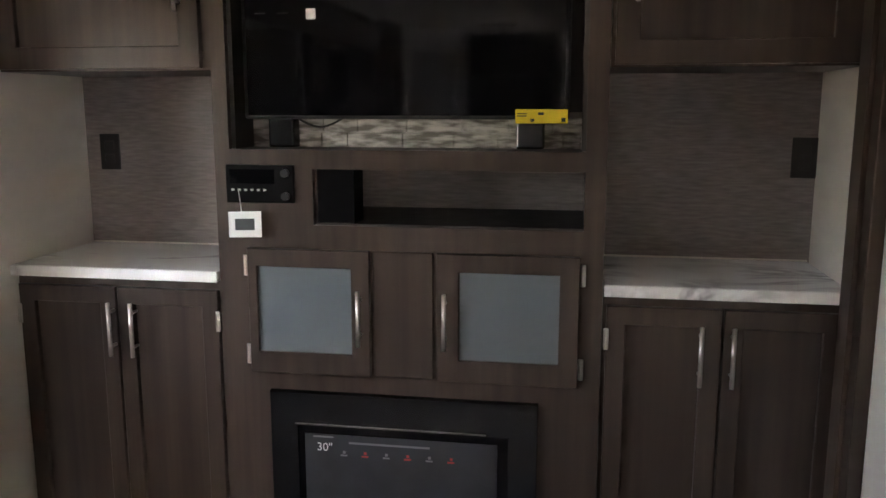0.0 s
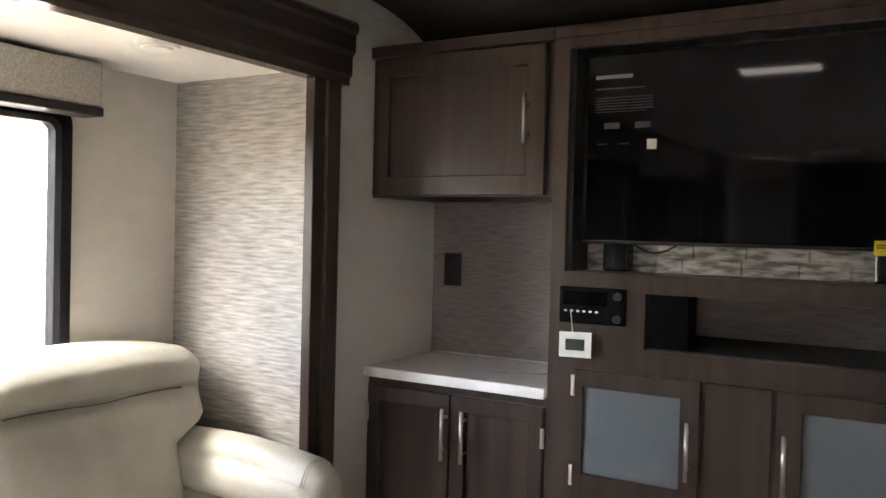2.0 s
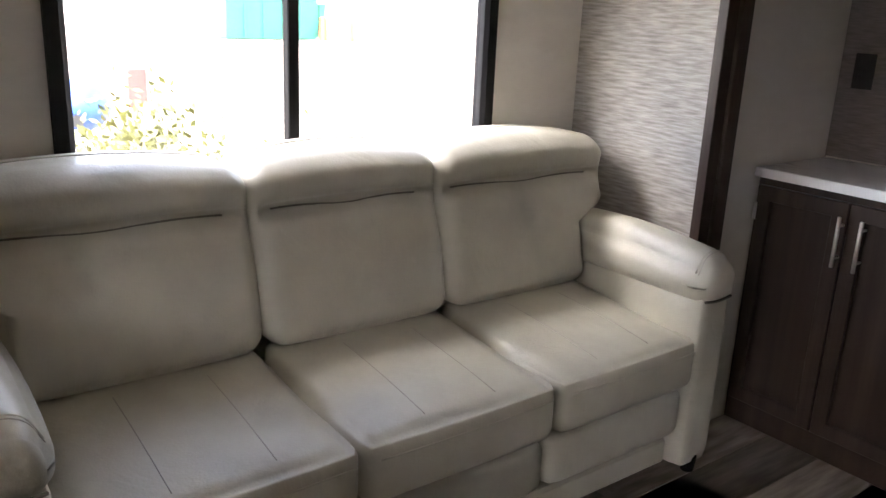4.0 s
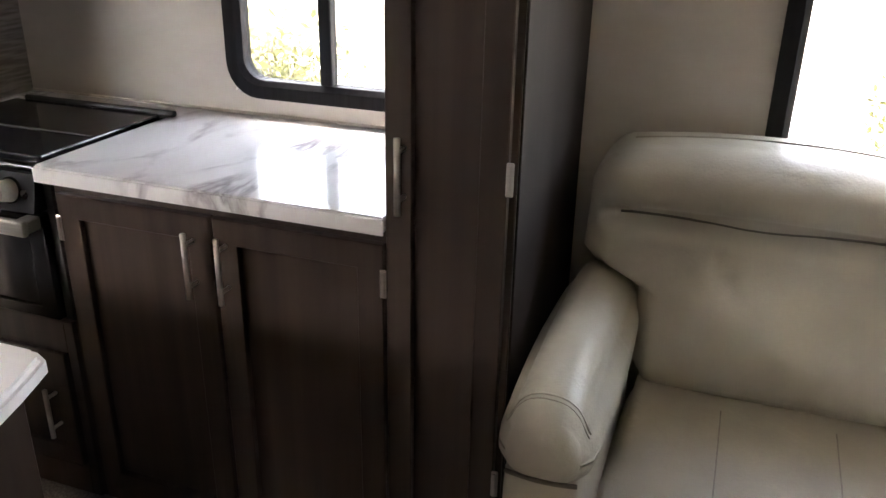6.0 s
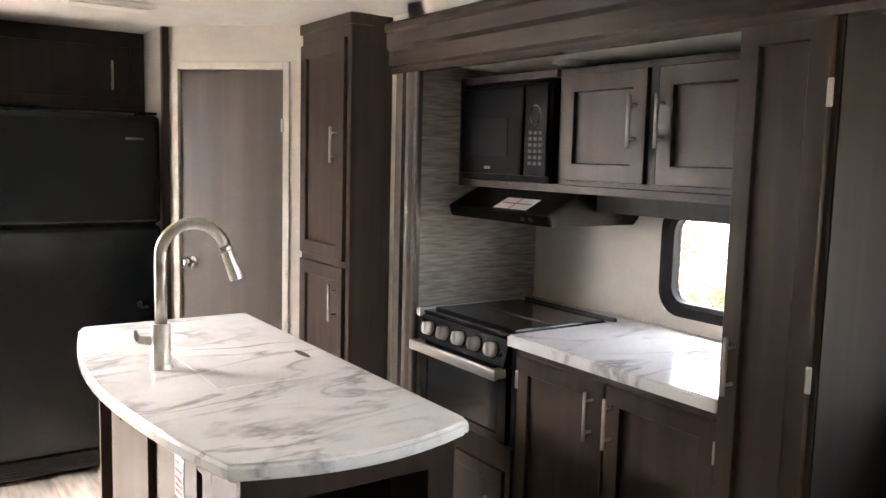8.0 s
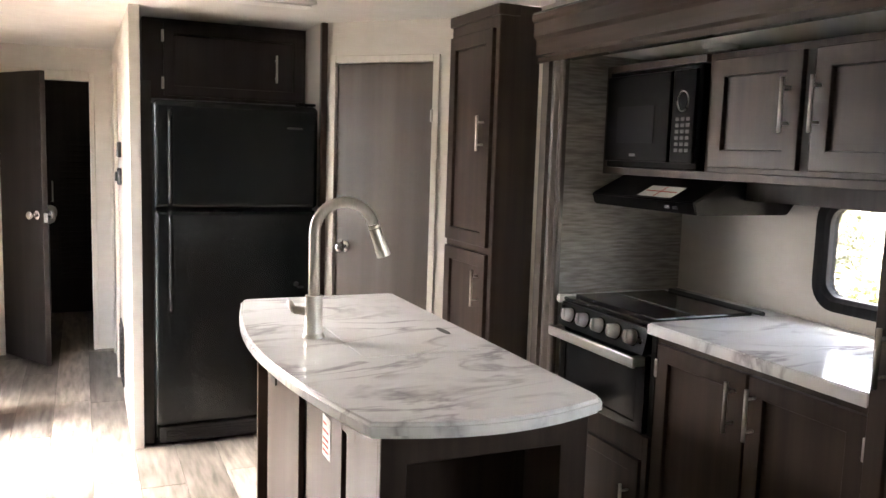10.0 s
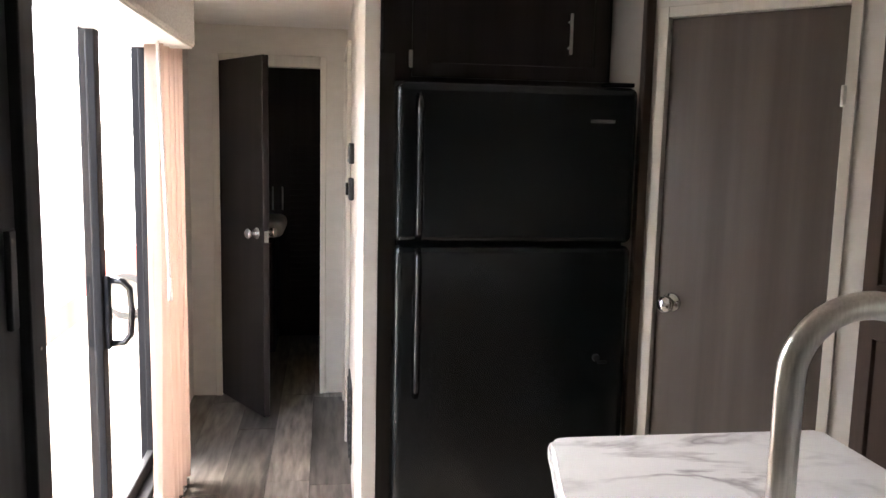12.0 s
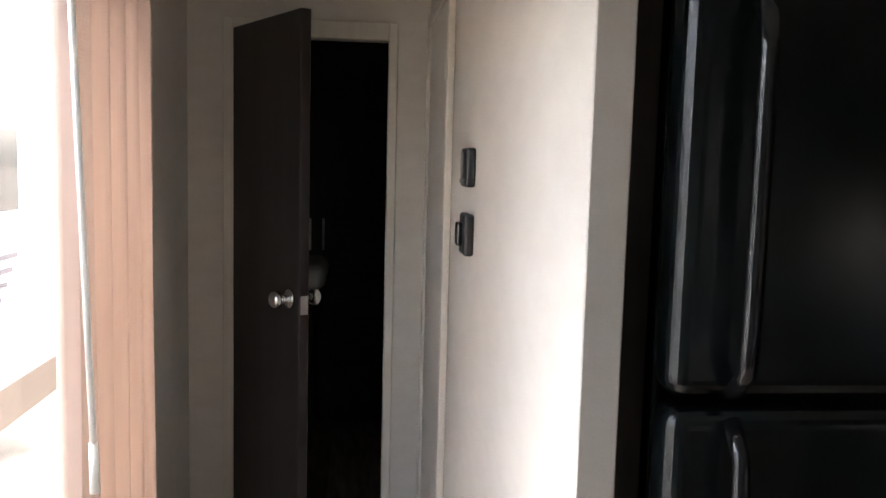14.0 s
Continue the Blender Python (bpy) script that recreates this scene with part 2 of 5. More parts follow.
def glass_mat(name, tint):
    """A thin pane: straight tinted transmission with a clear surface gloss."""
    m = bpy.data.materials.new(name)
    m.use_nodes = True
    nt = m.node_tree
    tr, gl, mx = (nt.nodes.new(k) for k in ("ShaderNodeBsdfTransparent", "ShaderNodeBsdfGlossy", "ShaderNodeMixShader"))
    tr.inputs["Color"].default_value = (*tint, 1)
    gl.inputs["Roughness"].default_value = 0.01
    mx.inputs["Fac"].default_value = 0.04
    nt.links.new(tr.outputs[0], mx.inputs[1])
    nt.links.new(gl.outputs[0], mx.inputs[2])
    nt.links.new(mx.outputs[0], nt.nodes["Material Output"].inputs["Surface"])
    nt.nodes.remove(nt.nodes["Principled BSDF"])
    return m


def curtain_mat(m):
    nt = m.node_tree
    b = nt.nodes["Principled BSDF"]
    tr = nt.nodes.new("ShaderNodeBsdfTranslucent")
    tr.inputs["Color"].default_value = (0.74, 0.58, 0.49, 1)
    mx = nt.nodes.new("ShaderNodeMixShader")
    mx.inputs["Fac"].default_value = 0.07
    nt.links.new(b.outputs["BSDF"], mx.inputs[1])
    nt.links.new(tr.outputs["BSDF"], mx.inputs[2])
    nt.links.new(mx.outputs["Shader"], nt.nodes["Material Output"].inputs["Surface"])


def lamp_mat(name, strength):
    m = mat(name, (0.8, 0.79, 0.75), 0.4)
    b = m.node_tree.nodes["Principled BSDF"]
    b.inputs["Emission Color"].default_value = (1.0, 0.9, 0.78, 1)
    b.inputs["Emission Strength"].default_value = strength
    return m


curtain_mat(CURTAIN)
LED = lamp_mat("lit_led_lens", 0.17)
GLASS = glass_mat("tinted_window_glass", (0.68, 0.68, 0.665))
GLASS_DOOR = glass_mat("patio_door_glass", (0.98, 0.98, 0.975))


# ---- building helpers ----
class Fr:
    """A front: u to the right as one faces it, up, and out towards the room."""

    def __init__(self, o, u):
        self.o, self.u, self.v = Vector(o), Vector(u).normalized(), Vector((0, 0, 1))
        self.w = self.u.cross(self.v)
        self.m = Matrix((self.u, self.v, self.w)).transposed().to_4x4()
        self.m.translation = self.o

    def p(self, a, b, c):
        return self.o + self.u * a + self.v * b + self.w * c


WORLD = Fr((0, 0, 0), (1, 0, 0))
WORLD.m = Matrix.Identity(4)


def box(bm, fr, a0, a1, b0, b1, c0, c1, bev=0.0015, seg=1):
    g = bmesh.ops.create_cube(bm, size=1, matrix=fr.m @ Matrix.Translation(((a0 + a1) / 2, (b0 + b1) / 2, (c0 + c1) / 2)) @ Matrix.Diagonal((abs(a1 - a0), abs(b1 - b0), abs(c1 - c0), 1)))
    if bev:
        edges = list({e for v in g["verts"] for e in v.link_edges})
        bmesh.ops.bevel(bm, geom=edges, offset=min(bev, 0.45 * min(abs(a1 - a0), abs(b1 - b0), abs(c1 - c0))), segments=seg, affect="EDGES", profile=0.5)
    return bm


def wbox(bm, x0, x1, y0, y1, z0, z1, bev=0.0015, seg=1):
    return box(bm, WORLD, x0, x1, y0, y1, z0, z1, bev, seg)


def rod(bm, p0, p1, r, n=12, r2=None):
    p0, p1 = Vector(p0), Vector(p1)
    d = p1 - p0
    m = Matrix.Translation((p0 + p1) / 2) @ d.to_track_quat("Z", "Y").to_matrix().to_4x4()
    bmesh.ops.create_cone(bm, cap_ends=True, segments=n, radius1=r, radius2=r if r2 is None else r2, depth=d.length, matrix=m)
    return bm


def sweep(bm, pts, r, n=10):
    pts = [Vector(p) for p in pts]
    rings = []
    side = None
    for i, p in enumerate(pts):
        t = (pts[min(i + 1, len(pts) - 1)] - pts[max(i - 1, 0)]).normalized()
        if side is None:
            side = t.orthogonal().normalized()
        side = (side - t * side.dot(t)).normalized()
        up = t.cross(side)
        rr = r[i] if isinstance(r, (list, tuple)) else r
        rings.append([bm.verts.new(p + (side * math.cos(2 * math.pi * k / n) + up * math.sin(2 * math.pi * k / n)) * rr) for k in range(n)])
    for a, b in zip(rings, rings[1:]):
        for k in range(n):
            bm.faces.new((a[k], a[(k + 1) % n], b[(k + 1) % n], b[k]))
    bm.faces.new(rings[0][::-1])
    bm.faces.new(rings[-1])
    return bm


def prism(bm, pts, lift):
    """A solid from a flat outline, pushed by the vector lift."""
    a = [bm.verts.new(Vector(p)) for p in pts]
    b = [bm.verts.new(Vector(p) + Vector(lift)) for p in pts]
    bm.faces.new(a[::-1])
    bm.faces.new(b)
    for i in range(len(a)):
        j = (i + 1) % len(a)
        bm.faces.new((a[i], a[j], b[j], b[i]))
    bmesh.ops.recalc_face_normals(bm, faces=bm.faces[:])
    return bm


def cushion(bm, fr, a0, a1, b0, b1, c0, c1, r=0.05, puff=0.02, n=12, shape=None):
    """A stuffed block with round edges and swollen faces."""
    h = Vector(((a1 - a0) / 2, (b1 - b0) / 2, (c1 - c0) / 2))
    mid = Vector(((a0 + a1) / 2, (b0 + b1) / 2, (c0 + c1) / 2))
    g = bmesh.ops.create_cube(bm, size=2)
    vs = g["verts"]
    es = list({e for v in vs for e in v.link_edges})
    bmesh.ops.subdivide_edges(bm, edges=es, cuts=n, use_grid_fill=True)
    new_vs = [v for v in bm.verts if not v.tag]
    for v in new_vs:
        q = v.co.copy()
        q = Vector([math.copysign(abs(k) ** 0.8, k) for k in q])
        p = Vector((q.x * h.x, q.y * h.y, q.z * h.z))
        inner = Vector([max(-h[i] + r, min(h[i] - r, p[i])) for i in range(3)])
        d = p - inner
        if d.length > 1e-6:
            p = inner + d.normalized() * r
        for i in range(3):
            j, k = (i + 1) % 3, (i + 2) % 3
            if abs(q[i]) > 0.999:
                p[i] += math.copysign(puff, q[i]) * (1 - q[j] ** 2) * (1 - q[k] ** 2)
        p = p + mid
        if shape:
            p = shape(p, q)
        v.co = fr.m @ p
        v.tag = True
    return bm


def link(name, bm, material, smooth=False):
    me = bpy.data.meshes.new(name)
    bm.to_mesh(me)
    bm.free()
    me.materials.append(material)
    if smooth:
        for f in me.polygons:
            f.use_smooth = True
    return new(name, me)


def part(name, bm, material, parent, label="", smooth=False):
    ob = link(name, bm, material, smooth)
    ob.parent = parent
    if parent.type == "EMPTY":
        ob.matrix_parent_inverse = parent.matrix_basis.inverted()
    if label:
        ob["label"] = label
    return ob


def thing(name, loc, label, category, group=""):
    ob = new(name)
    ob.empty_display_size = 0.05
    ob.matrix_basis = Matrix.Translation(loc)
    return tagged(ob, label, category, group)


def solid(name, bm, material, label, category, group="", smooth=False):
    return tagged(link(name, bm, material, smooth), label, category, group)


def setting(name, bm, material, label=""):
    return tagged(link(name, bm, material), label, kind="structure")


B = bmesh.new


def handle(parent, fr, a, b0, b1, c, material=None):
    bm = B()
    rod(bm, fr.p(a, b0, c + 0.032), fr.p(a, b1, c + 0.032), 0.006, 12)
    for b in (b0 + 0.18 * (b1 - b0), b1 - 0.18 * (b1 - b0)):
        rod(bm, fr.p(a, b, c), fr.p(a, b, c + 0.032), 0.0045, 10)
    return part("handle", bm, material or NICKEL, parent, "brushed nickel bar handle", True)


def hinge(parent, fr, a, b, c):
    bm = B()
    box(bm, fr, a - 0.007, a + 0.007, b - 0.03, b + 0.03, c, c + 0.006, 0.003, 2)
    rod(bm, fr.p(a, b - 0.026, c + 0.005), fr.p(a, b + 0.026, c + 0.005), 0.005, 10)
    return part("hinge", bm, NICKEL, parent, "small nickel hinge")


def frame_door(bm, fr, a0, a1, b0, b1, c, rails, recess=None, thick=0.018):
    """One framed leaf. rails: left, right, bottom, top widths. recess: depth of its panel, or None for an open frame."""
    l, r, lo, hi = rails

    def loop(da, db, dl, dr, cc):
        return [bm.verts.new(fr.m @ Vector(p)) for p in ((a0 + da + dl, b0 + db[0], cc), (a1 - da - dr, b0 + db[0], cc), (a1 - da - dr, b1 - db[1], cc), (a0 + da + dl, b1 - db[1], cc))]

    e = 0.002
    loops = [loop(0, (0, 0), 0, 0, c), loop(0, (0, 0), 0, 0, c + thick - e), loop(e, (e, e), 0, 0, c + thick), loop(0, (lo - e, hi - e), l - e, r - e, c + thick), loop(0, (lo, hi), l, r, c + thick - e)]
    if recess is None:
        loops.append(loop(0, (lo, hi), l, r, c))
    else:
        loops.append(loop(0, (lo + 0.001, hi + 0.001), l + 0.001, r + 0.001, c + thick - recess))
    for p, q in zip(loops, loops[1:]):
        for k in range(4):
            bm.faces.new((p[k], p[(k + 1) % 4], q[(k + 1) % 4], q[k]))
    if recess is None:
        p, q = loops[-1], loops[0]
        for k in range(4):
            bm.faces.new((p[k], p[(k + 1) % 4], q[(k + 1) % 4], q[k]))
    else:
        bm.faces.new(loops[-1])
        bm.faces.new(loops[0][::-1])
    bmesh.ops.recalc_face_normals(bm, faces=bm.faces[:])
    return bm


def cabinet_door(parent, fr, a0, a1, b0, b1, c=0.0, rail=0.055, wood=None, name="door", label="", flat=False):
    """A frame-and-panel door, 18 mm thick, its panel set back."""
    bm = B()
    if flat:
        box(bm, fr, a0, a1, b0, b1, c, c + 0.018, 0.002, 2)
    else:
        frame_door(bm, fr, a0, a1, b0, b1, c, (rail, rail, rail, rail), 0.0135)
    return part(name, bm, wood or WOOD, parent, label)


# ---- the large structure ----
Z = 2.08          # ceiling
XA, XB = 0.06, 2.40   # side walls of the main room
XS = 2.95         # outer wall of the slide-out
SY0, SY1 = 0.745, 4.48  # slide-out, from the sofa end to the stove end
SZ = 1.84         # slide-out ceiling
FACE = 0.42       # front of the entertainment wall
E0 = 1.39
PY = 5.87         # front of partition beside the refrigerator

bm = B()
wbox(bm, 0.0, 3.05, -0.06, 9.7, -0.06, -0.004, 0)
setting("floor", bm, GROUT, "grey wood-look plank floor with dark joints")
bm = B()
wbox(bm, 2.36, XS, SY0, SY1, -0.003, 0.05, 0.006, 2)
setting("slide_floor", bm, CARPET, "taupe carpet on the raised slide-out floor")

bm = B()
wbox(bm, 0.0, XB + 0.06, -0.06, 9.7, Z, Z + 0.06, 0)
setting("ceiling", bm, CEIL, "plain white ceiling panels")
bm = B()
wbox(bm, XB, XS + 0.06, SY0 - 0.06, SY1 + 0.06, SZ, SZ + 0.05, 0)
setting("ceiling_slide", bm, CEIL, "plain white lower ceiling of the slide-out")

bm = B()
wbox(bm, 0, XB + 0.06, -0.06, 0.0, 0, Z, 0)
setting("wall_south", bm, SPLASH, "taupe linen-look wall behind the entertainment unit")

DY0, DY1, DZ0, DZ1 = 5.22, 6.95, 0.03, 1.93   # sliding door opening
bm = B()
for y0, y1, z0, z1 in ((0, DY0, 0, Z), (DY1, 9.64, 0, Z), (DY0, DY1, DZ1, Z), (DY0, DY1, 0, DZ0)):
    wbox(bm, 0.0, XA, y0, y1, z0, z1, 0)
setting("wall_west", bm, WALL, "cream vinyl side wall with the patio door opening")

bm = B()
wbox(bm, XB, XB + 0.06, 0, SY0 - 0.13, 0, Z, 0)
wbox(bm, XB, XB + 0.06, SY0 - 0.13, SY1 + 0.15, 1.90, Z, 0)
wbox(bm, XB, XB + 0.06, 4.95, 9.64, 0, Z, 0)
wbox(bm, 2.50, 2.56, SY1 + 0.05, 4.95, 0, Z, 0)
setting("wall_east", bm, WALL, "cream vinyl side wall around the slide-out opening")

WY0, WY1, WZ0, WZ1 = 1.15, 2.455, 0.86, 1.69   # window over the sofa
KY0, KY1, KZ0, KZ1 = 3.16, 3.785, 1.0, 1.36  # window over the counter
bm = B()
for y0, y1, z0, z1 in ((SY0, WY0, 0, SZ), (WY1, KY0, 0, SZ), (KY1, SY1, 0, SZ), (WY0, WY1, 0, WZ0), (WY0, WY1, WZ1, SZ), (KY0, KY1, 0, KZ0), (KY0, KY1, KZ1, SZ)):
    wbox(bm, XS, XS + 0.05, y0, y1, z0, z1, 0)
setting("wall_slide", bm, WALL, "cream vinyl outer wall of the slide-out")
bm = B()
wbox(bm, XB, XS + 0.05, SY0 - 0.05, SY0, 0, SZ, 0)
setting("wall_slide_south", bm, STONE, "streaked grey stone-look wallpaper at the sofa end")
bm = B()
wbox(bm, 2.379, XS + 0.05, SY1, SY1 + 0.05, 0, SZ, 0)
setting("wall_slide_north", bm, STONE, "streaked grey stone-look wallpaper beside the stove")

bm = B()
wbox(bm, 0.922, 0.970, PY, 8.0, 0, Z, 0.002)
setting("wall_partition", bm, WALL, "cream wall between refrigerator and hallway")
bm = B()
for x0, x1, z0, z1 in ((XA, 0.215, 0, Z), (0.775, 0.922, 0, Z), (0.215, 0.775, 1.875, Z)):
    wbox(bm, x0, x1, 8.0, 8.05, z0, z1, 0)
setting("wall_hall_end", bm, WALL, "cream wall at the hallway's end with a doorway")
bm = B()
wbox(bm, 0, XB + 0.06, 9.64, 9.7, 0, Z, 0)
setting("wall_north", bm, WALL, "plain cream wall of the end room")
bm = B()
wbox(bm, 0.978, XB, 6.72, 6.78, 0, Z, 0)
setting("wall_behind_refrigerator", bm, WALL, "plain cream wall behind the refrigerator")
bm = B()
wbox(bm, 0.95, 1.0, 8.05, 9.64, 0, Z, 0)
setting("wall_bath_side", bm, WALL, "plain cream side wall of the end room")

# angled wall with the bathroom door
A1, A2 = Vector((1.838, 5.895, 0)), Vector((2.31, 5.385, 0))
AF = Fr(A1, A2 - A1)
AL = (A2 - A1).length
D0, D1, DH = 0.05, 0.622, 1.905
bm = B()
box(bm, AF, 0, D0, 0, Z, -0.05, 0, 0)
box(bm, AF, D1, AL, 0, Z, -0.05, 0, 0)
box(bm, AF, D0, D1, DH, Z, -0.05, 0, 0)
setting("wall_angled", bm, WALL, "cream angled corner wall around a grey-brown door")
bm = B()
wbox(bm, 1.822, 1.838, 5.90, 6.72, 0, Z, 0)
setting("wall_beside_refrigerator", bm, WALL, "narrow cream wall beside the refrigerator")

# slide-out surround: posts and moulded beam
bm = B()
prof = [(2.3995, 1.815), (2.352, 1.815), (2.352, 1.835), (2.342, 1.845), (2.342, 1.90), (2.330, 1.915), (2.330, 1.965), (2.320, 1.975), (2.320, 1.995), (2.328, 2.005), (2.3995, 2.005)]
prism(bm, [(x, SY0 - 0.145, z) for x, z in prof], (0, SY1 - SY0 + 0.33, 0))
setting("trim_beam", bm, WOOD_H, "dark moulded wood beam over the slide-out")
y0, y1 = SY0 - 0.125, SY0 + 0.004
bm = B()
wbox(bm, 2.365, 2.3995, y0, y1, 0, 1.815, 0.004, 2)
wbox(bm, 2.352, 2.366, y0 + 0.02, y1 - 0.05, 0, 1.815, 0.004, 2)
setting("trim_post_south", bm, WOOD, "dark wood trim post of the slide-out")
bm = B()
wbox(bm, XA + 0.001, XA + 0.036, 0.45, 0.60, 0, 1.90, 0.004, 2)
wbox(bm, XA + 0.035, XA + 0.048, 0.47, 0.55, 0, 1.90, 0.004, 2)
setting("trim_post_west", bm, WOOD, "dark wood trim post on the patio-side wall")
# moulded jamb at the stove end: flat, cove, bead and step, drawn in plan
y0 = SY1 - 0.006
jamb = [(2.378, 0.0), (2.362, 0.0), (2.356, 0.006), (2.356, 0.026), (2.364, 0.032), (2.364, 0.040)]
jamb += [(2.364 - 0.013 * math.sin(k / 8 * math.pi), 0.040 + 0.050 * k / 8) for k in range(1, 9)]
jamb += [(2.364, 0.097), (2.352, 0.103), (2.352, 0.150), (2.358, 0.158), (2.50, 0.158), (2.50, 0.062), (2.378, 0.062)]
bm = B()
prism(bm, [(x, y0 + y, 0) for x, y in jamb], (0, 0, 1.815))
setting("trim_post_north", bm, MOULD, "moulded wood jamb of the slide-out in a colour lightened as lit")
bm = B()
wbox(bm, XB + 0.06, 2.56, SY1 + 0.05, 4.95, Z, Z + 0.06, 0)
wbox(bm, XB, 2.50, SY1 + 0.05, SY1 + 0.146, 1.816, Z, 0)
setting("wall_recess_top", bm, CEIL, "white ceiling over the narrow recess beside the pantry")

# black cove over the entertainment wall
bm = B()
arc = [(0.675 - 0.475 * math.sin(k / 10 * math.pi / 2), 1.93 + (Z - 0.002 - 1.93) * math.cos(k / 10 * math.pi / 2)) for k in range(11)]
prism(bm, [(XA + 0.002, 0.002, Z - 0.002)] + [(XA + 0.002, y, z) for y, z in arc] + [(XA + 0.002, 0.002, 1.93)], (2.29 - XA, 0, 0))
setting("trim_cove", bm, INSIDE, "black curved cove above the cabinets")


# ---- entertainment wall ----
EF = Fr((XB, FACE, 0), (-1, 0, 0))   # u runs from the slide side to the patio side
EW = XB - XA
CT = E0 - 0.465                       # top of its counters
TL, TR = 0.653, 1.722                 # tower between the side cabinets
UB, UT = E0 + 0.092, E0 + 0.575       # upper cabinets


def ent_base(name, a0, a1, h1, h2):
    c = thing(name, EF.p((a0 + a1) / 2, 0, -0.2), "dark brown wooden base cabinet with two panel doors", "cabinet", "entertainment base cabinets")
    bm = B()
    box(bm, EF, a0 + 0.002, a1 - 0.002, 0.0, CT - 0.03, -0.415, -0.019, 0.002)
    part("body", bm, WOOD, c)
    mid = (a0 + a1) / 2
    for d0, d1, h in ((a0 + 0.012, mid - 0.003, h1), (mid + 0.003, a1 - 0.012, h2)):
        d = cabinet_door(c, EF, d0, d1, 0.09, CT - 0.06, -0.019, 0.05)
        handle(d, EF, h, CT - 0.26, CT - 0.10, 0)
        hinge(d, EF, d0 if h > (d0 + d1) / 2 else d1, CT - 0.15, -0.003)
    return c


ent_base("base_cabinet", 0.0, TL, 0.318, 0.387)
ent_base("base_cabinet", TR, EW, 1.975, 2.055)
for a0, a1 in ((0.003, TL - 0.003), (TR + 0.003, EW - 0.003)):
    bm = B()
    box(bm, EF, a0, a1, CT - 0.03, CT, -0.418, 0.012, 0.004, 2)
    ct = thing("countertop", EF.p((a0 + a1) / 2, CT - 0.03, -0.2), "white marbled laminate countertop on a base cabinet", "countertop", "entertainment countertops")
    part("slab", bm, MARBLE, ct)
    bm = B()
    box(bm, EF, a0, a1, CT - 0.032, CT - 0.001, 0.0125, 0.0165, 0.0015, 2)
    part("edge_band", bm, MARBLE, ct, "white laminate edge band")
    bm = B()
    box(bm, EF, a0 + 0.002, a1 - 0.002, CT + 0.0003, CT + 0.006, -0.418, -0.412, 0.002)
    part("caulk_line", bm, TRIM, ct, "cream caulk along the wall")

for i, (a0, a1) in enumerate(((0.0, TL), (TR, EW))):
    c = thing("upper_cabinet", EF.p((a0 + a1) / 2, UB, -0.2), "dark brown wooden wall cabinet with one panel door", "cabinet", "entertainment wall cabinets")
    bm = B()
    box(bm, EF, a0 + 0.002, a1 - 0.002, UB, UT, -0.415, -0.019, 0.002)
    part("body", bm, WOOD, c)
    bm = B()
    box(bm, EF, a0 + 0.002, a1 - 0.002, UT - 0.03, UT + 0.006, -0.019, 0.006, 0.002)
    part("top_rail", bm, WOOD_X, c)
    d = cabinet_door(c, EF, a0 + 0.012, a1 - 0.03, UB + 0.006, UT - 0.035, -0.019, 0.06)
    h = a1 - 0.082 if i == 0 else a0 + 0.060
    handle(d, EF, h, UB + 0.155, UB + 0.30, 0)

# tower
NX0, NX1, NZ0, NZ1 = 0.697, 1.668, E0 - 0.121, E0 + 0.515    # television niche
QX0, QX1, QZ0, QZ1 = 0.934, 1.668, E0 - 0.328, E0 - 0.174     # open shelf
FX0, FX1, FZ1 = 0.794, 1.559, E0 - 0.806                     # fireplace
tower = thing("entertainment_tower", EF.p((TL + TR) / 2, 0, -0.2), "dark brown wooden entertainment tower with a niche and glass doors", "cabinet")
bm = B()
for a0, a1, b0, b1 in ((TL, NX0, 0, UT), (NX1, TR, 0, UT), (NX0, NX1, NZ1, UT), (NX0, NX1, QZ1, NZ0), (NX0, QX0, QZ0, QZ1), (NX0, NX1, FZ1, QZ0), (NX0, FX0, 0, FZ1), (FX1, NX1, 0, FZ1), (FX0, FX1, 0, 0.06)):
    box(bm, EF, a0, a1, b0, b1, -0.02, 0.0, 0.0)
box(bm, EF, TL, TR, UT - 0.03, UT + 0.006, 0.0, 0.008, 0.002)
part("face_frame", bm, WOOD, tower)
for a0, a1 in ((TL + 0.001, NX0), (NX1, TR - 0.001)):
    bm = B()
    box(bm, EF, a0, a1, 0, UT, -0.41, -0.02, 0)
    part("side_panel", bm, WOOD, tower)
for b1 in (NZ0, QZ0, QZ1 + 0.018):
    bm = B()
    box(bm, EF, NX0, NX1, b1 - 0.018, b1, -0.40, -0.02, 0.001)
    part("shelf", bm, WOOD_X, tower)
# thin sheet that makes the open shelf's floor dark
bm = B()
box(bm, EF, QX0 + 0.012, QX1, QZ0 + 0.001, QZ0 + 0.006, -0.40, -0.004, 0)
part("shelf_liner", bm, INSIDE, tower, "dark floor of the open shelf")
bm = B()
box(bm, EF, NX0, NX1, QZ0, QZ1, -0.415, -0.402, 0)
part("back_panel", bm, SPLASH, tower, "taupe linen-look shelf back")
bm = B()
box(bm, EF, QX0 - 0.006, QX0 + 0.01, QZ0, QZ1, -0.40, -0.02, 0)
part("shelf_side", bm, WOOD, tower)
bm = B()
box(bm, EF, QX0 + 0.01, QX0 + 0.115, QZ0 + 0.001, QZ1, -0.10, -0.008, 0.001)
part("cover_plate", bm, MWDOOR, tower, "black cover plate")
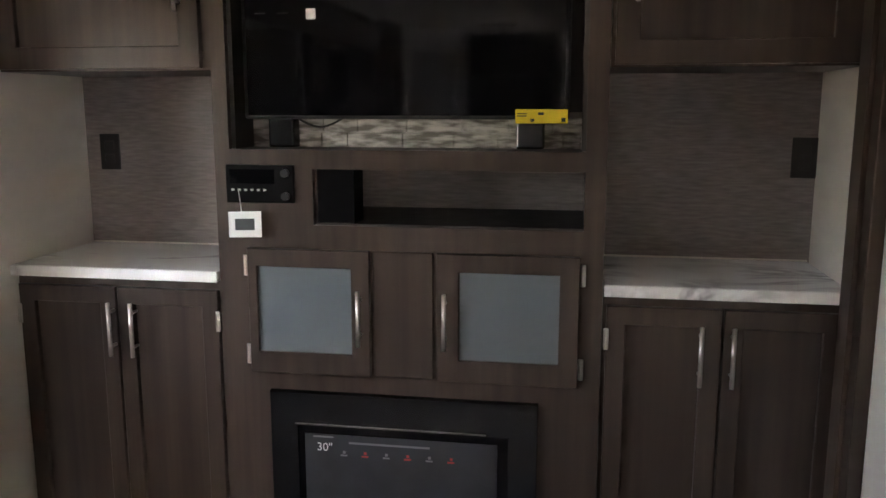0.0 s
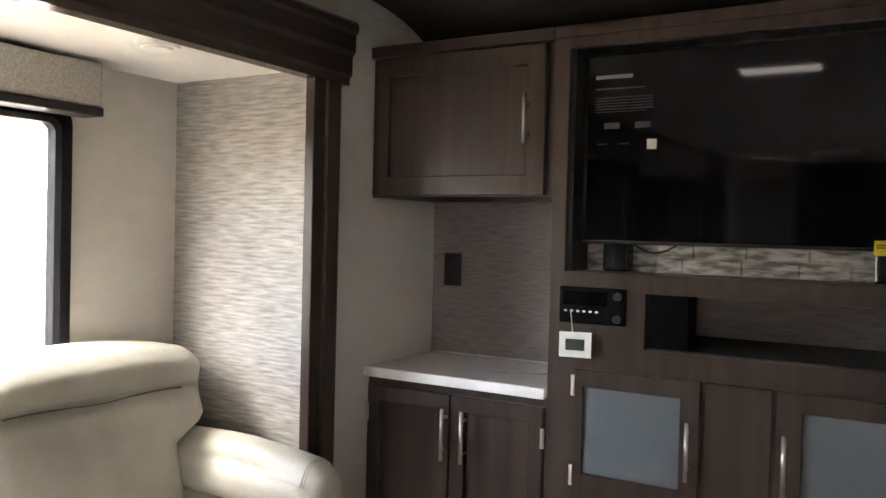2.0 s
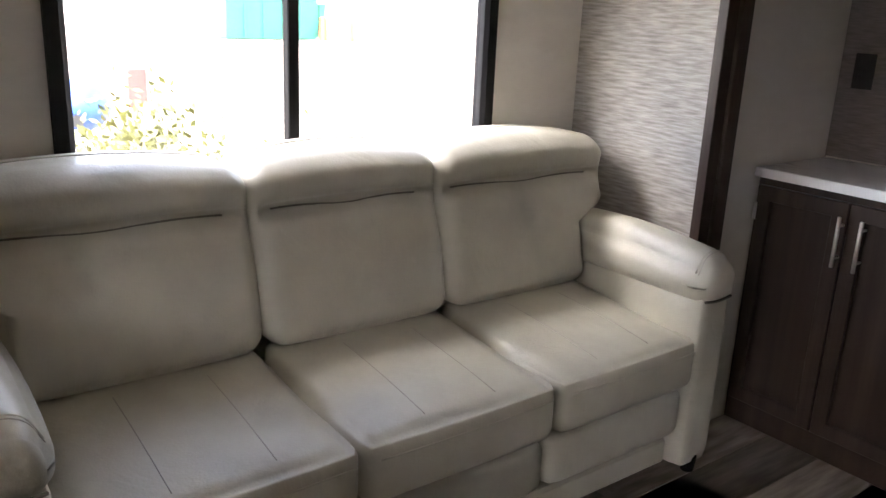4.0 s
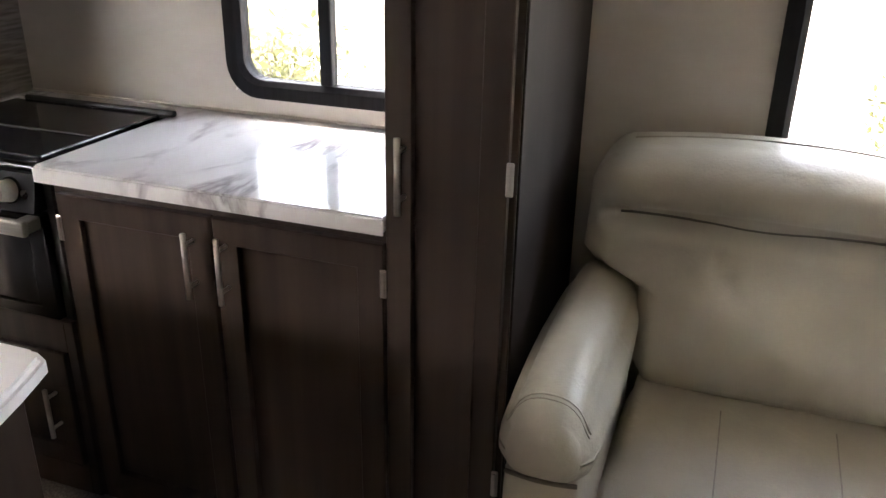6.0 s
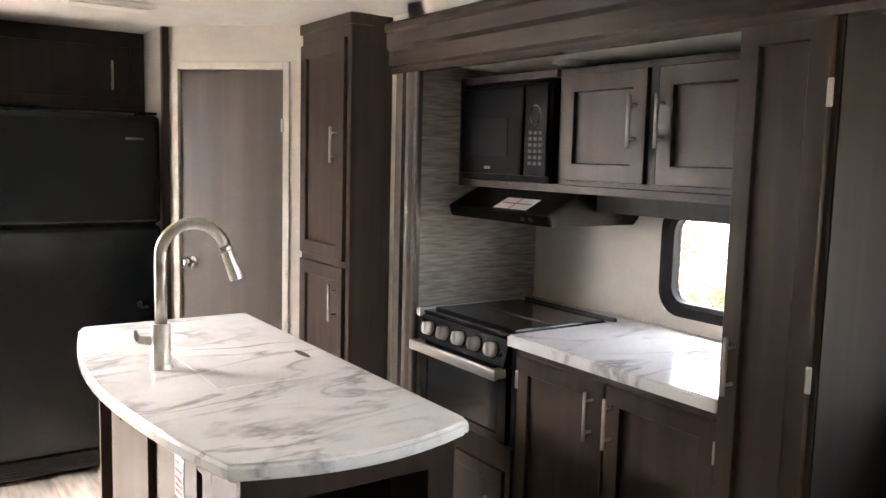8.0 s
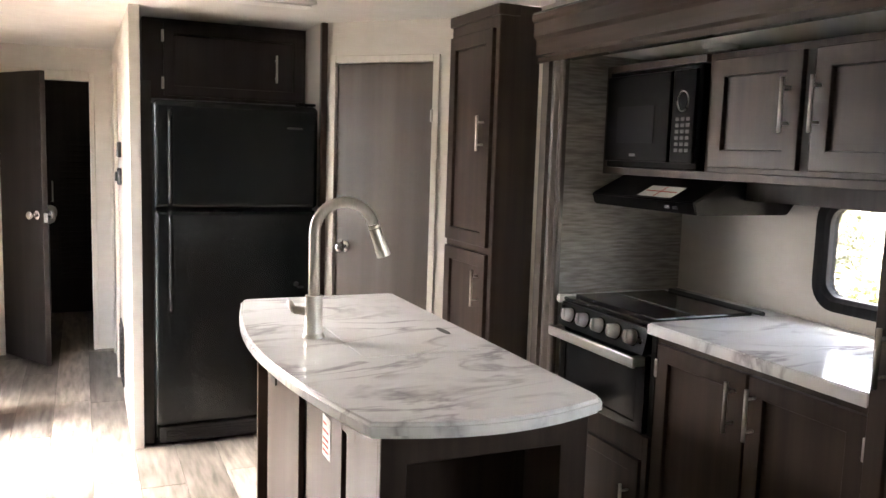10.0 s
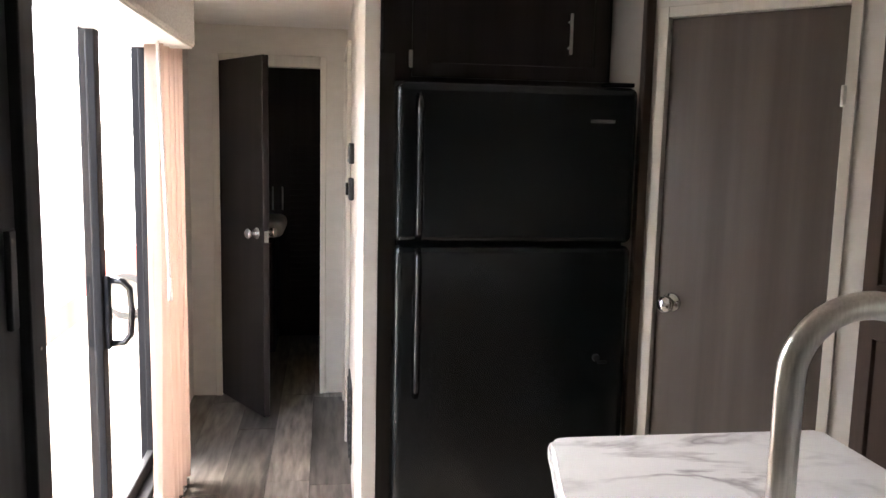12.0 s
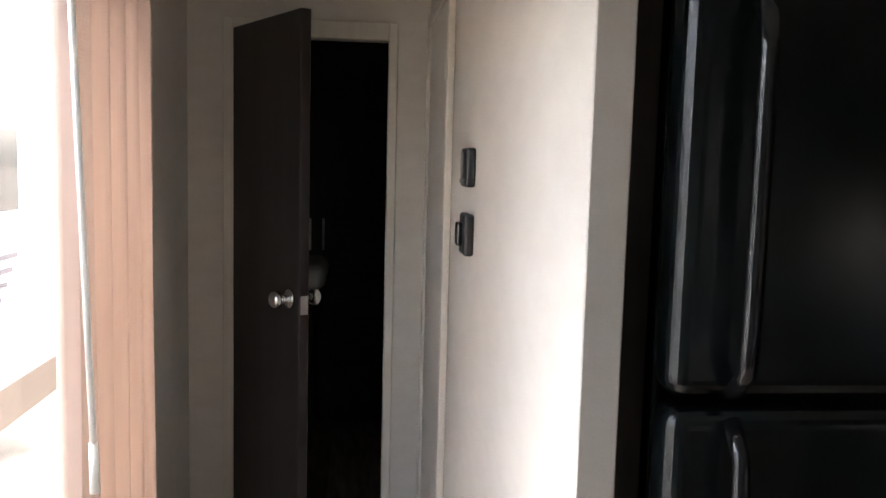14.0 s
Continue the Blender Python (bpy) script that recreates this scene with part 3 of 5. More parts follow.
# niche lining: rows of whitewashed bricks low down, plain dark above and at the sides
bm = B()
box(bm, EF, NX0, NX1, NZ0, NZ0 + 0.10, -0.165, -0.15, 0)
niche = part("niche_back", bm, LEDGE, tower, "whitewashed brick-look niche lining")
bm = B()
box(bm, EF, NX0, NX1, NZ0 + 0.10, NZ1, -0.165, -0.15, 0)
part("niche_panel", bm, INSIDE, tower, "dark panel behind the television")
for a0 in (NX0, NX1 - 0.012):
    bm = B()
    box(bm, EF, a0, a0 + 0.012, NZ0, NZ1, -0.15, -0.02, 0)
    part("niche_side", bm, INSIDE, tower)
random.seed(4)
for row in range(2):
    a = NX0 + 0.02 + (0.06 if row else 0)
    while a < NX1 - 0.06:
        w = random.uniform(0.07, 0.17)
        bm = B()
        e = min(a + w, NX1 - 0.012)
        box(bm, EF, a, e - 0.003, NZ0 + 0.001 + row * 0.042, NZ0 + 0.041 + row * 0.042, -0.15, -0.143 + random.uniform(0, 0.004), 0.002)
        part("brick", bm, LEDGE, niche)
        a = e if e < NX1 - 0.012 else 9

GZ0, GZ1 = E0 - 0.69, E0 - 0.445
for a0, a1, g0, g1, h in ((0.743, 1.093, 0.770, 1.041, 1.068), (1.280, 1.662, 1.342, 1.61, 1.305)):
    bm = B()
    b0, b1 = E0 - 0.752, E0 - 0.395
    frame_door(bm, EF, a0, a1, b0, b1, 0.0, (g0 - a0, a1 - g1, GZ0 - b0, b1 - GZ1))
    d = part("door", bm, WOOD, tower, "wood-framed door with a frosted grey pane")
    bm = B()
    box(bm, EF, g0 - 0.004, g1 + 0.004, GZ0 - 0.004, GZ1 + 0.004, 0.003, 0.008, 0)
    part("pane", bm, FROST, d, "frosted grey glass pane")
    handle(d, EF, h, E0 - 0.655, E0 - 0.50, 0.018)
    for b in (b0 + 0.05, b1 - 0.05):
        hinge(d, EF, a0 - 0.008 if h > (a0 + a1) / 2 else a1 + 0.008, b, 0.004)
bm = B()
box(bm, EF, 1.10, 1.27, E0 - 0.752, E0 - 0.395, 0.0, 0.008, 0.003)
part("centre_panel", bm, WOOD, tower)

# fireplace
fp = thing("electric_fireplace", EF.p((FX0 + FX1) / 2, 0.06, -0.05), "black electric fireplace insert with a dark glass front", "fireplace")
bm = B()
frame_door(bm, EF, FX0, FX1, 0.062, FZ1 - 0.002, -0.014, (0.08, 0.08, 0.07, 0.10), None, 0.028)
part("frame", bm, BLACK, fp)
bm = B()
box(bm, EF, FX0 + 0.03, FX1 - 0.03, 0.08, FZ1 - 0.03, -0.13, -0.12, 0)
part("back", bm, INSIDE, fp)
bm = B()
box(bm, EF, FX0 + 0.08, FX1 - 0.08, 0.125, FZ1 - 0.095, 0.0, 0.006, 0.001)
gl = part("glass_front", bm, GLASSBLACK, fp, "dark glass front")
bm = B()
box(bm, EF, FX0 + 0.075, FX1 - 0.14, FZ1 - 0.098, FZ1 - 0.092, 0.014, 0.018, 0.001)
part("trim_strip", bm, CHROME, fp)
bm = B()
box(bm, EF, FX0 + 0.10, FX1 - 0.11, 0.20, FZ1 - 0.125, 0.0075, 0.009, 0)
part("instruction_film", bm, mat("grey_printed_film", (0.028, 0.028, 0.031), 0.35, col2=(0.04, 0.04, 0.044), scale=(9, 9, 9)), fp, "grey printed film on the glass")
bm = B()
box(bm, EF, FX0 + 0.23, FX1 - 0.30, FZ1 - 0.150, FZ1 - 0.144, 0.009, 0.0095, 0)
box(bm, EF, FX0 + 0.125, FX0 + 0.185, FZ1 - 0.135, FZ1 - 0.130, 0.009, 0.0095, 0)
part("print", bm, GREYINK, fp, "grey print bars")
for k in range(6):
    bm = B()
    box(bm, EF, FX0 + 0.205 + k * 0.062, FX0 + 0.225 + k * 0.062, FZ1 - 0.188, FZ1 - 0.183, 0.009, 0.0095, 0)
    box(bm, EF, FX0 + 0.212 + k * 0.062, FX0 + 0.220 + k * 0.062, FZ1 - 0.180, FZ1 - 0.172, 0.009, 0.0095, 0)
    part("icon", bm, (GREYINK, REDINK)[k % 2], fp)


def lettering(text, fr, a, b, c, size, material, parent, name="lettering"):
    cu = bpy.data.curves.new(name, "FONT")
    cu.body, cu.size, cu.extrude, cu.resolution_u = text, size, 0.0004, 3
    tmp = bpy.data.objects.new(name, cu)
    me = bpy.data.meshes.new_from_object(tmp)
    bpy.data.objects.remove(tmp)
    me.transform(fr.m @ Matrix.Translation((a, b, c)))
    me.materials.clear()
    me.materials.append(material)
    ob = new(name, me)
    ob.parent = parent
    if parent.type == "EMPTY":
        ob.matrix_parent_inverse = parent.matrix_basis.inverted()
    return ob


lettering('30"', EF, FX0 + 0.135, FZ1 - 0.175, 0.0098, 0.035, PAPER, fp)

# television
tv = thing("television", EF.p(1.18, NZ0 + 0.08, -0.1), "large black flat television with a yellow label on its bezel", "television")
TX0, TX1, TZ0, TZ1 = 0.723, 1.622, E0 - 0.04, E0 + 0.505
bm = B()
box(bm, EF, TX0, TX1, TZ0, TZ1, -0.105, -0.055, 0.006, 2)
part("body", bm, SATIN, tv)
bm = B()
box(bm, EF, TX0 + 0.012, TX1 - 0.012, TZ0 + 0.010, TZ1 - 0.010, -0.056, -0.052, 0.001)
part("screen", bm, GLASSBLACK, tv, "dark glossy screen")
for a in (TX0 + 0.06, TX1 - 0.14):
    bm = B()
    box(bm, EF, a, a + 0.075, NZ0 + 0.002, TZ0 + 0.01, -0.13, -0.075, 0.006, 2)
    part("foot", bm, BLACK, tv, "black stand foot")
bm = B()
box(bm, EF, 1.481, 1.619, TZ0 - 0.010, TZ0 + 0.027, -0.0515, -0.0500, 0.0005)
lab = part("energy_label", bm, YELLOW, tv, "yellow printed label")
for a0, a1, b0, b1 in ((1.486, 1.511, 0.008, 0.011), (1.486, 1.511, 0.014, 0.017), (1.521, 1.531, -0.006, 0.002), (1.602, 1.613, -0.006, 0.005), (1.541, 1.556, 0.012, 0.019)):
    bm = B()
    box(bm, EF, a0, a1, TZ0 + b0, TZ0 + b1, -0.0502, -0.0494, 0)
    part("print", bm, INK, lab)
bm = B()
box(bm, EF, 0.911, 0.938, E0 + 0.227, E0 + 0.255, -0.0515, -0.0508, 0)
part("sticker", bm, PAPER, tv, "small white square sticker")
DIM = mat("dim_print", (0.045, 0.045, 0.045), 0.6)
bars = [(0.757, 0.925 - 0.02 * (k == 0), 0.335 + k * 0.008, 0.3375 + k * 0.008) for k in range(6)]
bars += [(0.757, 0.90, 0.40, 0.404), (0.785, 0.83, 0.288, 0.305), (0.875, 0.92, 0.288, 0.305), (0.765, 0.795, 0.243, 0.246), (0.83, 0.86, 0.243, 0.246)]
for a0, a1, b0, b1 in bars:
    bm = B()
    box(bm, EF, a0, a1, E0 + b0, E0 + b1, -0.0518, -0.0512, 0)
    part("print", bm, DIM, tv)
bm = B()
box(bm, EF, 0.757, 0.865, E0 + 0.430, E0 + 0.441, -0.0518, -0.0512, 0)
part("badge", bm, GREYINK, tv, "grey maker's mark")
bm = B()
sweep(bm, [EF.p(0.85 + 0.012 * k, NZ0 + 0.088 - 0.03 * math.sin(k / 12 * math.pi), -0.12 + 0.004 * math.sin(k)) for k in range(13)], 0.003, 8)
solid("cable", bm, RUBBER, "thin black cable hanging under the television", "cable", smooth=True)

# stereo with tag
st = thing("stereo", EF.p(0.79, E0 - 0.27, 0), "black car-style stereo set into the tower face", "stereo")
bm = B()
box(bm, EF, 0.688, 0.885, E0 - 0.268, E0 - 0.163, 0.0, 0.012, 0.004, 2)
part("faceplate", bm, MWDOOR, st)
bm = B()
box(bm, EF, 0.70, 0.83, E0 - 0.215, E0 - 0.175, 0.0125, 0.014, 0.001)
part("display", bm, GLASSBLACK, st, "dark display")
for k in range(6):
    bm = B()
    box(bm, EF, 0.704 + k * 0.0185, 0.713 + k * 0.0185, E0 - 0.235, E0 - 0.229, 0.012, 0.0135, 0.001)
    part("button", bm, WHITEPL, st)
for b in (-0.185, -0.248):
    bm = B()
    rod(bm, EF.p(0.862, E0 + b, 0.012), EF.p(0.862, E0 + b, 0.026), 0.011, 16)
    part("knob", bm, SATIN, st)
tag = thing("hang_tag", EF.p(0.75, E0 - 0.33, 0.02), "white hang tag with a dark picture tied to the stereo", "tag")
TG = Fr(EF.p(0.695, E0 - 0.365, 0.02), (-1, 0.05, 0.04))
bm = B()
box(bm, TG, 0, 0.098, 0, 0.072, 0.0, 0.001, 0)
card = part("card", bm, PAPER, tag)
bm = B()
box(bm, TG, 0.02, 0.078, 0.02, 0.052, 0.001, 0.0016, 0)
part("picture", bm, INK, card)
bm = B()
sweep(bm, [EF.p(0.725, E0 - 0.235, 0.014), EF.p(0.732, E0 - 0.27, 0.02), EF.p(0.735, E0 - 0.30, 0.021)], 0.0012, 6)
part("string", bm, PAPER, tag)


def outlet(fr, a, b, c, label="black power outlet plate on the backsplash", w=0.036, h=0.06):
    o = thing("outlet", fr.p(a, b, c), label, "outlet")
    bm = B()
    box(bm, fr, a - w, a + w, b - h, b + h, c, c + 0.006, 0.003, 2)
    part("plate", bm, SATIN, o)
    for k in (-0.022, 0.022):
        bm = B()
        box(bm, fr, a - 0.017, a + 0.017, b + k - 0.014, b + k + 0.014, c + 0.006, c + 0.008, 0.002)
        part("socket", bm, SATIN, o)
    return o


SW = Fr((XB, 0.0, 0), (-1, 0, 0))
outlet(SW, 0.087, E0 - 0.155, 0.0)
outlet(SW, 2.305, E0 - 0.155, 0.0)

# ---- sofa ----
SF = Fr((2.15, 2.80, 0), (0, -1, 0))   # u from the kitchen end, out towards the room
sofa = thing("sofa", (2.5, 1.79, 0.05), "taupe leather three-seat sofa with padded arms and headrests", "sofa")
S = [0.01, 0.71, 1.275, 1.955]   # cushion joints along the sofa
SEAT = 0.525


def lean(p, q):
    t = (p.y - SEAT) / 0.5
    p.z -= 0.10 * max(0.0, t) + (0.03 if q.z > 0 else 0.0) * max(0, t - 0.75) * 2
    return p


for i in range(3):
    a0, a1 = S[i] + 0.003, S[i + 1] - 0.003
    arm_in = 0.135
    s0 = a0 + (arm_in - 0.01 if i == 0 else 0)
    s1 = a1 - (arm_in - 0.01 if i == 2 else 0)

    def sit(p, q, s0=s0, s1=s1):
        if q.y > 0.9:
            p.y += 0.055 * (0.5 - 0.5 * q.z) - 0.02
        return p

    bm = B()
    cushion(bm, SF, s0, s1, SEAT - 0.17, SEAT, -0.55, 0.0, 0.045, 0.012, 14, sit)
    bm.normal_update()
    skin = BVHTree.FromBMesh(bm)
    sc = part("seat_cushion", bm, LEATHER, sofa, smooth=True)
    for f in (0.33, 0.70):
        # stitched line from back to front, over the round edge
        top_line = [skin.ray_cast(SF.p(s0 + (s1 - s0) * f, SEAT + 0.3, -0.42 + 0.36 * k / 12), -SF.v)[0] for k in range(13)]
        bm = B()
        sweep(bm, [p + SF.v * 0.0002 for p in top_line if p], 0.0013, 6)
        part("stitching", bm, SEAMSOFT, sc, "stitched seam", True)
    bm = B()
    cushion(bm, SF, s0 + 0.005, s1 - 0.005, SEAT - 0.33, SEAT - 0.18, -0.40, -0.03, 0.03, 0.006, 8)
    part("front_rail", bm, LEATHER, sofa, smooth=True)

    def back(p, q, a0=a0, a1=a1, i=i):
        t = (p.y - SEAT) / 0.5
        # gathered tuck under the headrest
        k = math.exp(-((p.y - 0.888) / 0.018) ** 2)
        edge = min(1.0, (1 - abs(q.x)) * 6)
        if q.z > 0.5:
            p.z -= 0.05 * k * edge
            p.z += 0.035 * math.exp(-((p.y - 0.965) / 0.06) ** 2) + 0.012 * math.exp(-((p.y - 0.72) / 0.12) ** 2)
            # slack fold running down from the tuck
            d = (p.x - a0 - 0.27) - 0.35 * (0.875 - p.y)
            if 0.76 < p.y < 0.88:
                p.z += 0.020 * (math.exp(-((d - 0.015) / 0.018) ** 2) - math.exp(-((d + 0.012) / 0.016) ** 2)) * math.sin((p.y - 0.76) / 0.12 * math.pi)
        p.z -= 0.15 * max(0.0, t)
        # outer backs widen over the arms, above them
        if p.y < 0.80:
            f = min(1.0, (0.80 - p.y) / 0.05)
            if i == 0 and q.x < 0:
                p.x = p.x + (0.135 - S[0]) * f * abs(q.x)
            if i == 2 and q.x > 0:
                p.x = p.x - (0.135 - S[0]) * f * abs(q.x)
        p.y += 0.018 * (1 - q.x ** 2) * max(0.0, q.y)
        return p

    bm = B()
    cushion(bm, SF, a0, a1, SEAT + 0.03, 1.003, -0.66, -0.435, 0.055, 0.012, 34, back)
    bm.normal_update()
    skin = BVHTree.FromBMesh(bm)
    bc = part("back_cushion", bm, LEATHER, sofa, smooth=True)
    us = [a0 + 0.06 + (a1 - a0 - 0.12) * k / 28 for k in range(29)]
    tuck = [skin.ray_cast(SF.p(u, 0.888 + 0.0025 * math.sin(j * 0.35), 0.2), -SF.w)[0] for j, u in enumerate(us)]
    crest = [skin.ray_cast(SF.p(u, 1.2, -0.70), -SF.v)[0] for u in us]
    bm = B()
    sweep(bm, [p + SF.v * 0.0004 for p in crest if p], 0.003, 6)
    part("welt", bm, LEATHER, bc, "stitched welt along the top edge", True)
    # dark line along the tuck: its seam plus the fold's painted shadow
    bm = B()
    sweep(bm, [p - SF.w * 0.0014 for p in tuck if p], 0.0030, 6)
    part("seam", bm, SEAM, bc, "stitched tuck with the fold's shadow as a dark line", True)
    bm = B()
    sweep(bm, [SF.p(s0 + 0.03 + (s1 - s0 - 0.06) * k / 12, SEAT - 0.045, 0.004 + 0.004 * math.sin(k / 12 * math.pi)) for k in range(13)], 0.0022, 6)
    part("piping", bm, LEATHER, sofa, smooth=True)

for a0, a1 in ((-0.025, 0.135), (1.812, 1.972)):
    def arm(p, q):
        if q.y > 0:
            p.y += 0.035 * (1 - q.x ** 2) - 0.02 * max(0.0, q.z)
        return p

    bm = B()
    cushion(bm, SF, a0, a1, 0.60, 0.735, -0.62, 0.0, 0.055, 0.012, 14, arm)
    bm.normal_update()
    skin = BVHTree.FromBMesh(bm)
    pad = part("arm_pad", bm, LEATHER, sofa, smooth=True)
    for c, r, seam_mat in ((-0.040, 0.0011, SEAMSOFT), (-0.050, 0.0022, LEATHER)):
        over = [skin.ray_cast(SF.p(a0 + 0.012 + (a1 - a0 - 0.024) * k / 14, 0.95, c), -SF.v)[0] for k in range(15)]
        bm = B()
        sweep(bm, [p + SF.v * 0.0003 for p in over if p], r, 6)
        part("stitching", bm, seam_mat, pad, "stitched seam", True)
    # dark line for the pad's joint and the shadow beneath it
    bm = B()
    sweep(bm, [SF.p(a0 + 0.02 + (a1 - a0 - 0.04) * k / 10, 0.620 - 0.006 * math.sin(k / 10 * math.pi), -0.010) for k in range(11)], 0.004, 6)
    part("seam", bm, SEAM, pad, "joint under the pad with its shadow as a dark line", True)
    bm = B()
    cushion(bm, SF, a0 + 0.008, a1 - 0.008, 0.08, 0.635, -0.62, -0.012, 0.03, 0.004, 8)
    part("arm_panel", bm, LEATHER, sofa, smooth=True)
bm = B()
box(bm, SF, 0.02, 1.90, 0.10, 0.88, -0.78, -0.64, 0.03, 3)
part("back_frame", bm, LEATHER, sofa)
bm = B()
box(bm, SF, 0.14, 1.795, 0.10, SEAT - 0.34, -0.60, -0.05, 0.01)
part("base_frame", bm, LEATHER, sofa)
for a in (0.03, 1.90):
    for c in (-0.55, -0.04):
        bm = B()
        rod(bm, SF.p(a, 0.05, c), SF.p(a, 0.11, c), 0.02, 12, 0.026)
        part("foot", bm, BLACK, sofa)


# ---- kitchen in the slide-out ----
KF = Fr((2.385, SY1, 0), (0, -1, 0))     # u from the stove end towards the sofa
RY = SY1 - 3.915                          # joint between range and counter
CE = SY1 - 3.105                          # end of the counter at the tall cabinet
PE = SY1 - 2.865                          # far side of the tall cabinet
KC = 0.91                                 # island top
KK = 0.94                                 # kitchen counter top

tall = thing("tall_cabinet", KF.p((CE + PE) / 2, 0.05, -0.3), "tall dark brown wooden cabinet between counter and sofa", "cabinet")
bm = B()
box(bm, KF, CE, PE, 0.05, 1.835, -0.562, 0.008, 0.002)
part("body", bm, WOOD, tall)
# sofa-facing side, darkened by its colour to read as unlit
bm = B()
box(bm, KF, PE + 0.0005, PE + 0.005, 0.05, 1.835, -0.562, 0.004, 0.001)
part("side_panel", bm, PANEL, tall, "side panel with its shade in a darker colour")
d = cabinet_door(tall, KF, CE + 0.006, PE - 0.012, 0.10, 1.82, 0.008, 0.05)
handle(d, KF, CE + 0.042, 0.968, 1.106, 0.026)
for b in (0.42, 1.047, 1.66):
    hinge(d, KF, PE - 0.008, b, 0.022)

base = thing("base_cabinet", KF.p((RY + CE) / 2, 0.05, -0.3), "dark brown wooden base cabinet with two panel doors under the counter", "cabinet")
bm = B()
box(bm, KF, RY + 0.012, CE - 0.002, 0.05, KK - 0.032, -0.562, -0.018, 0.002)
part("body", bm, WOOD, base)
dm = RY + 0.42
for d0, d1, h in ((RY + 0.03, dm - 0.004, dm - 0.045), (dm + 0.004, CE - 0.012, dm + 0.032)):
    d = cabinet_door(base, KF, d0, d1, 0.10, KK - 0.06, -0.018, 0.055)
    handle(d, KF, h, 0.705, 0.85, 0.0)
    hinge(d, KF, d1 if h < (d0 + d1) / 2 else d0, 0.80, -0.004)

# counter: one slab that wraps the stove
bm = B()
zt, zb = KK, KK - 0.032
pts = [(0.002, 0.014), (0.03, 0.014), (0.03, -0.48), (RY - 0.012, -0.48), (RY - 0.012, 0.002), (RY - 0.004, 0.014), (CE - 0.003, 0.014), (CE - 0.003, -0.5623), (0.002, -0.5623)]
prism(bm, [KF.p(a, zb, c) for a, c in pts], (0, 0, zt - zb))
bmesh.ops.bevel(bm, geom=[e for e in bm.edges if abs(e.verts[0].co.z - e.verts[1].co.z) < 1e-5], offset=0.005, segments=2, affect="EDGES")
ct = thing("countertop", KF.p(0.7, zb, -0.2), "white marbled laminate kitchen countertop around the stove", "countertop")
part("slab", bm, MARBLE, ct)
bm = B()
box(bm, KF, RY - 0.002, CE - 0.003, zb - 0.002, zt - 0.002, 0.0145, 0.0185, 0.0015, 2)
part("edge_band", bm, MARBLE, ct, "white laminate edge band")
bm = B()
box(bm, KF, 0.004, CE - 0.004, zt + 0.0003, zt + 0.007, -0.5618, -0.556, 0.002)
part("caulk_line", bm, TRIM, ct, "cream caulk along the wall")

# range
rg = thing("gas_range", KF.p(0.29, 0.56, -0.3), "black gas range with chrome knobs and steel handle", "stove")
R0, R1 = 0.032, RY - 0.014
bm = B()
box(bm, KF, R0 + 0.002, R1 - 0.002, 0.562, 0.918, -0.47, -0.02, 0.003)
part("body", bm, SATIN, rg)
bm = B()
box(bm, KF, R0, R1, 0.918, 0.934, -0.475, 0.0, 0.006, 2)
box(bm, KF, R0 + 0.02, R1 - 0.02, 0.934, 0.944, -0.45, -0.04, 0.004, 2)
cv = part("cooktop_cover", bm, COVERGLASS, rg, "black glass cooktop cover")
bm = B()
rod(bm, KF.p(R0 + 0.05, 0.946, -0.46), KF.p(R1 + 0.02, 0.946, -0.46), 0.009, 12)
part("hinge_bar", bm, SATIN, cv)
bm = B()
box(bm, KF, R0 + 0.03, R1 - 0.03, 0.9442, 0.9455, -0.215, -0.205, 0)
part("fold_line", bm, KEYGREY, cv, "grey fold line across the cover")
bm = B()
prism(bm, [KF.p(R0, 0.832, 0.002), KF.p(R0, 0.832, 0.022), KF.p(R0, 0.916, 0.002), KF.p(R0, 0.916, -0.02), KF.p(R0, 0.832, -0.02)], KF.u * (R1 - R0))
panel = part("control_panel", bm, MWDOOR, rg, "black enamel control panel")
for k in range(5):
    a = R0 + 0.075 + k * (R1 - R0 - 0.14) / 4
    base_p = KF.p(a, 0.876, 0.012)
    dirn = (KF.w + KF.v * 0.2).normalized()
    bm = B()
    rod(bm, base_p - dirn * 0.004, base_p + dirn * 0.004, 0.031, 24, 0.030)
    part("bezel", bm, BLACK, panel, "round black bezel", True)
    bm = B()
    rod(bm, base_p + dirn * 0.003, base_p + dirn * 0.030, 0.026, 24, 0.022)
    kn = part("knob", bm, SILVER, panel, "silver round knob", True)
    bm = B()
    gk = [base_p + dirn * 0.028 + KF.u * x + KF.v * y for x, y in ((-0.006, -0.021), (0.006, -0.021), (0.007, 0.0), (0.006, 0.021), (-0.006, 0.021), (-0.007, 0.0))]
    prism(bm, gk, dirn * 0.012)
    bmesh.ops.bevel(bm, geom=bm.edges[:], offset=0.003, segments=2, affect="EDGES")
    part("grip", bm, SILVER, kn)
for a, b, r in ((R0 + 0.022, 0.902, 0.006), (R0 + 0.034, 0.902, 0.006), (R0 + 0.028, 0.889, 0.006), (R1 - 0.025, 0.872, 0.010)):
    bm = B()
    rod(bm, KF.p(a, b, 0.0), KF.p(a, b, 0.016), r, 14)
    part("igniter", bm, CHROME, panel)
bm = B()
frame_door(bm, KF, R0, R1, 0.566, 0.822, -0.02, (0.045, 0.045, 0.03, 0.05), 0.006, 0.028)
od = part("oven_door", bm, BLACK, rg, "black glass oven door")
bm = B()
box(bm, KF, R0 + 0.05, R1 - 0.05, 0.60, 0.768, 0.0022, 0.0040, 0)
part("window", bm, COVERGLASS, od)
bm = B()
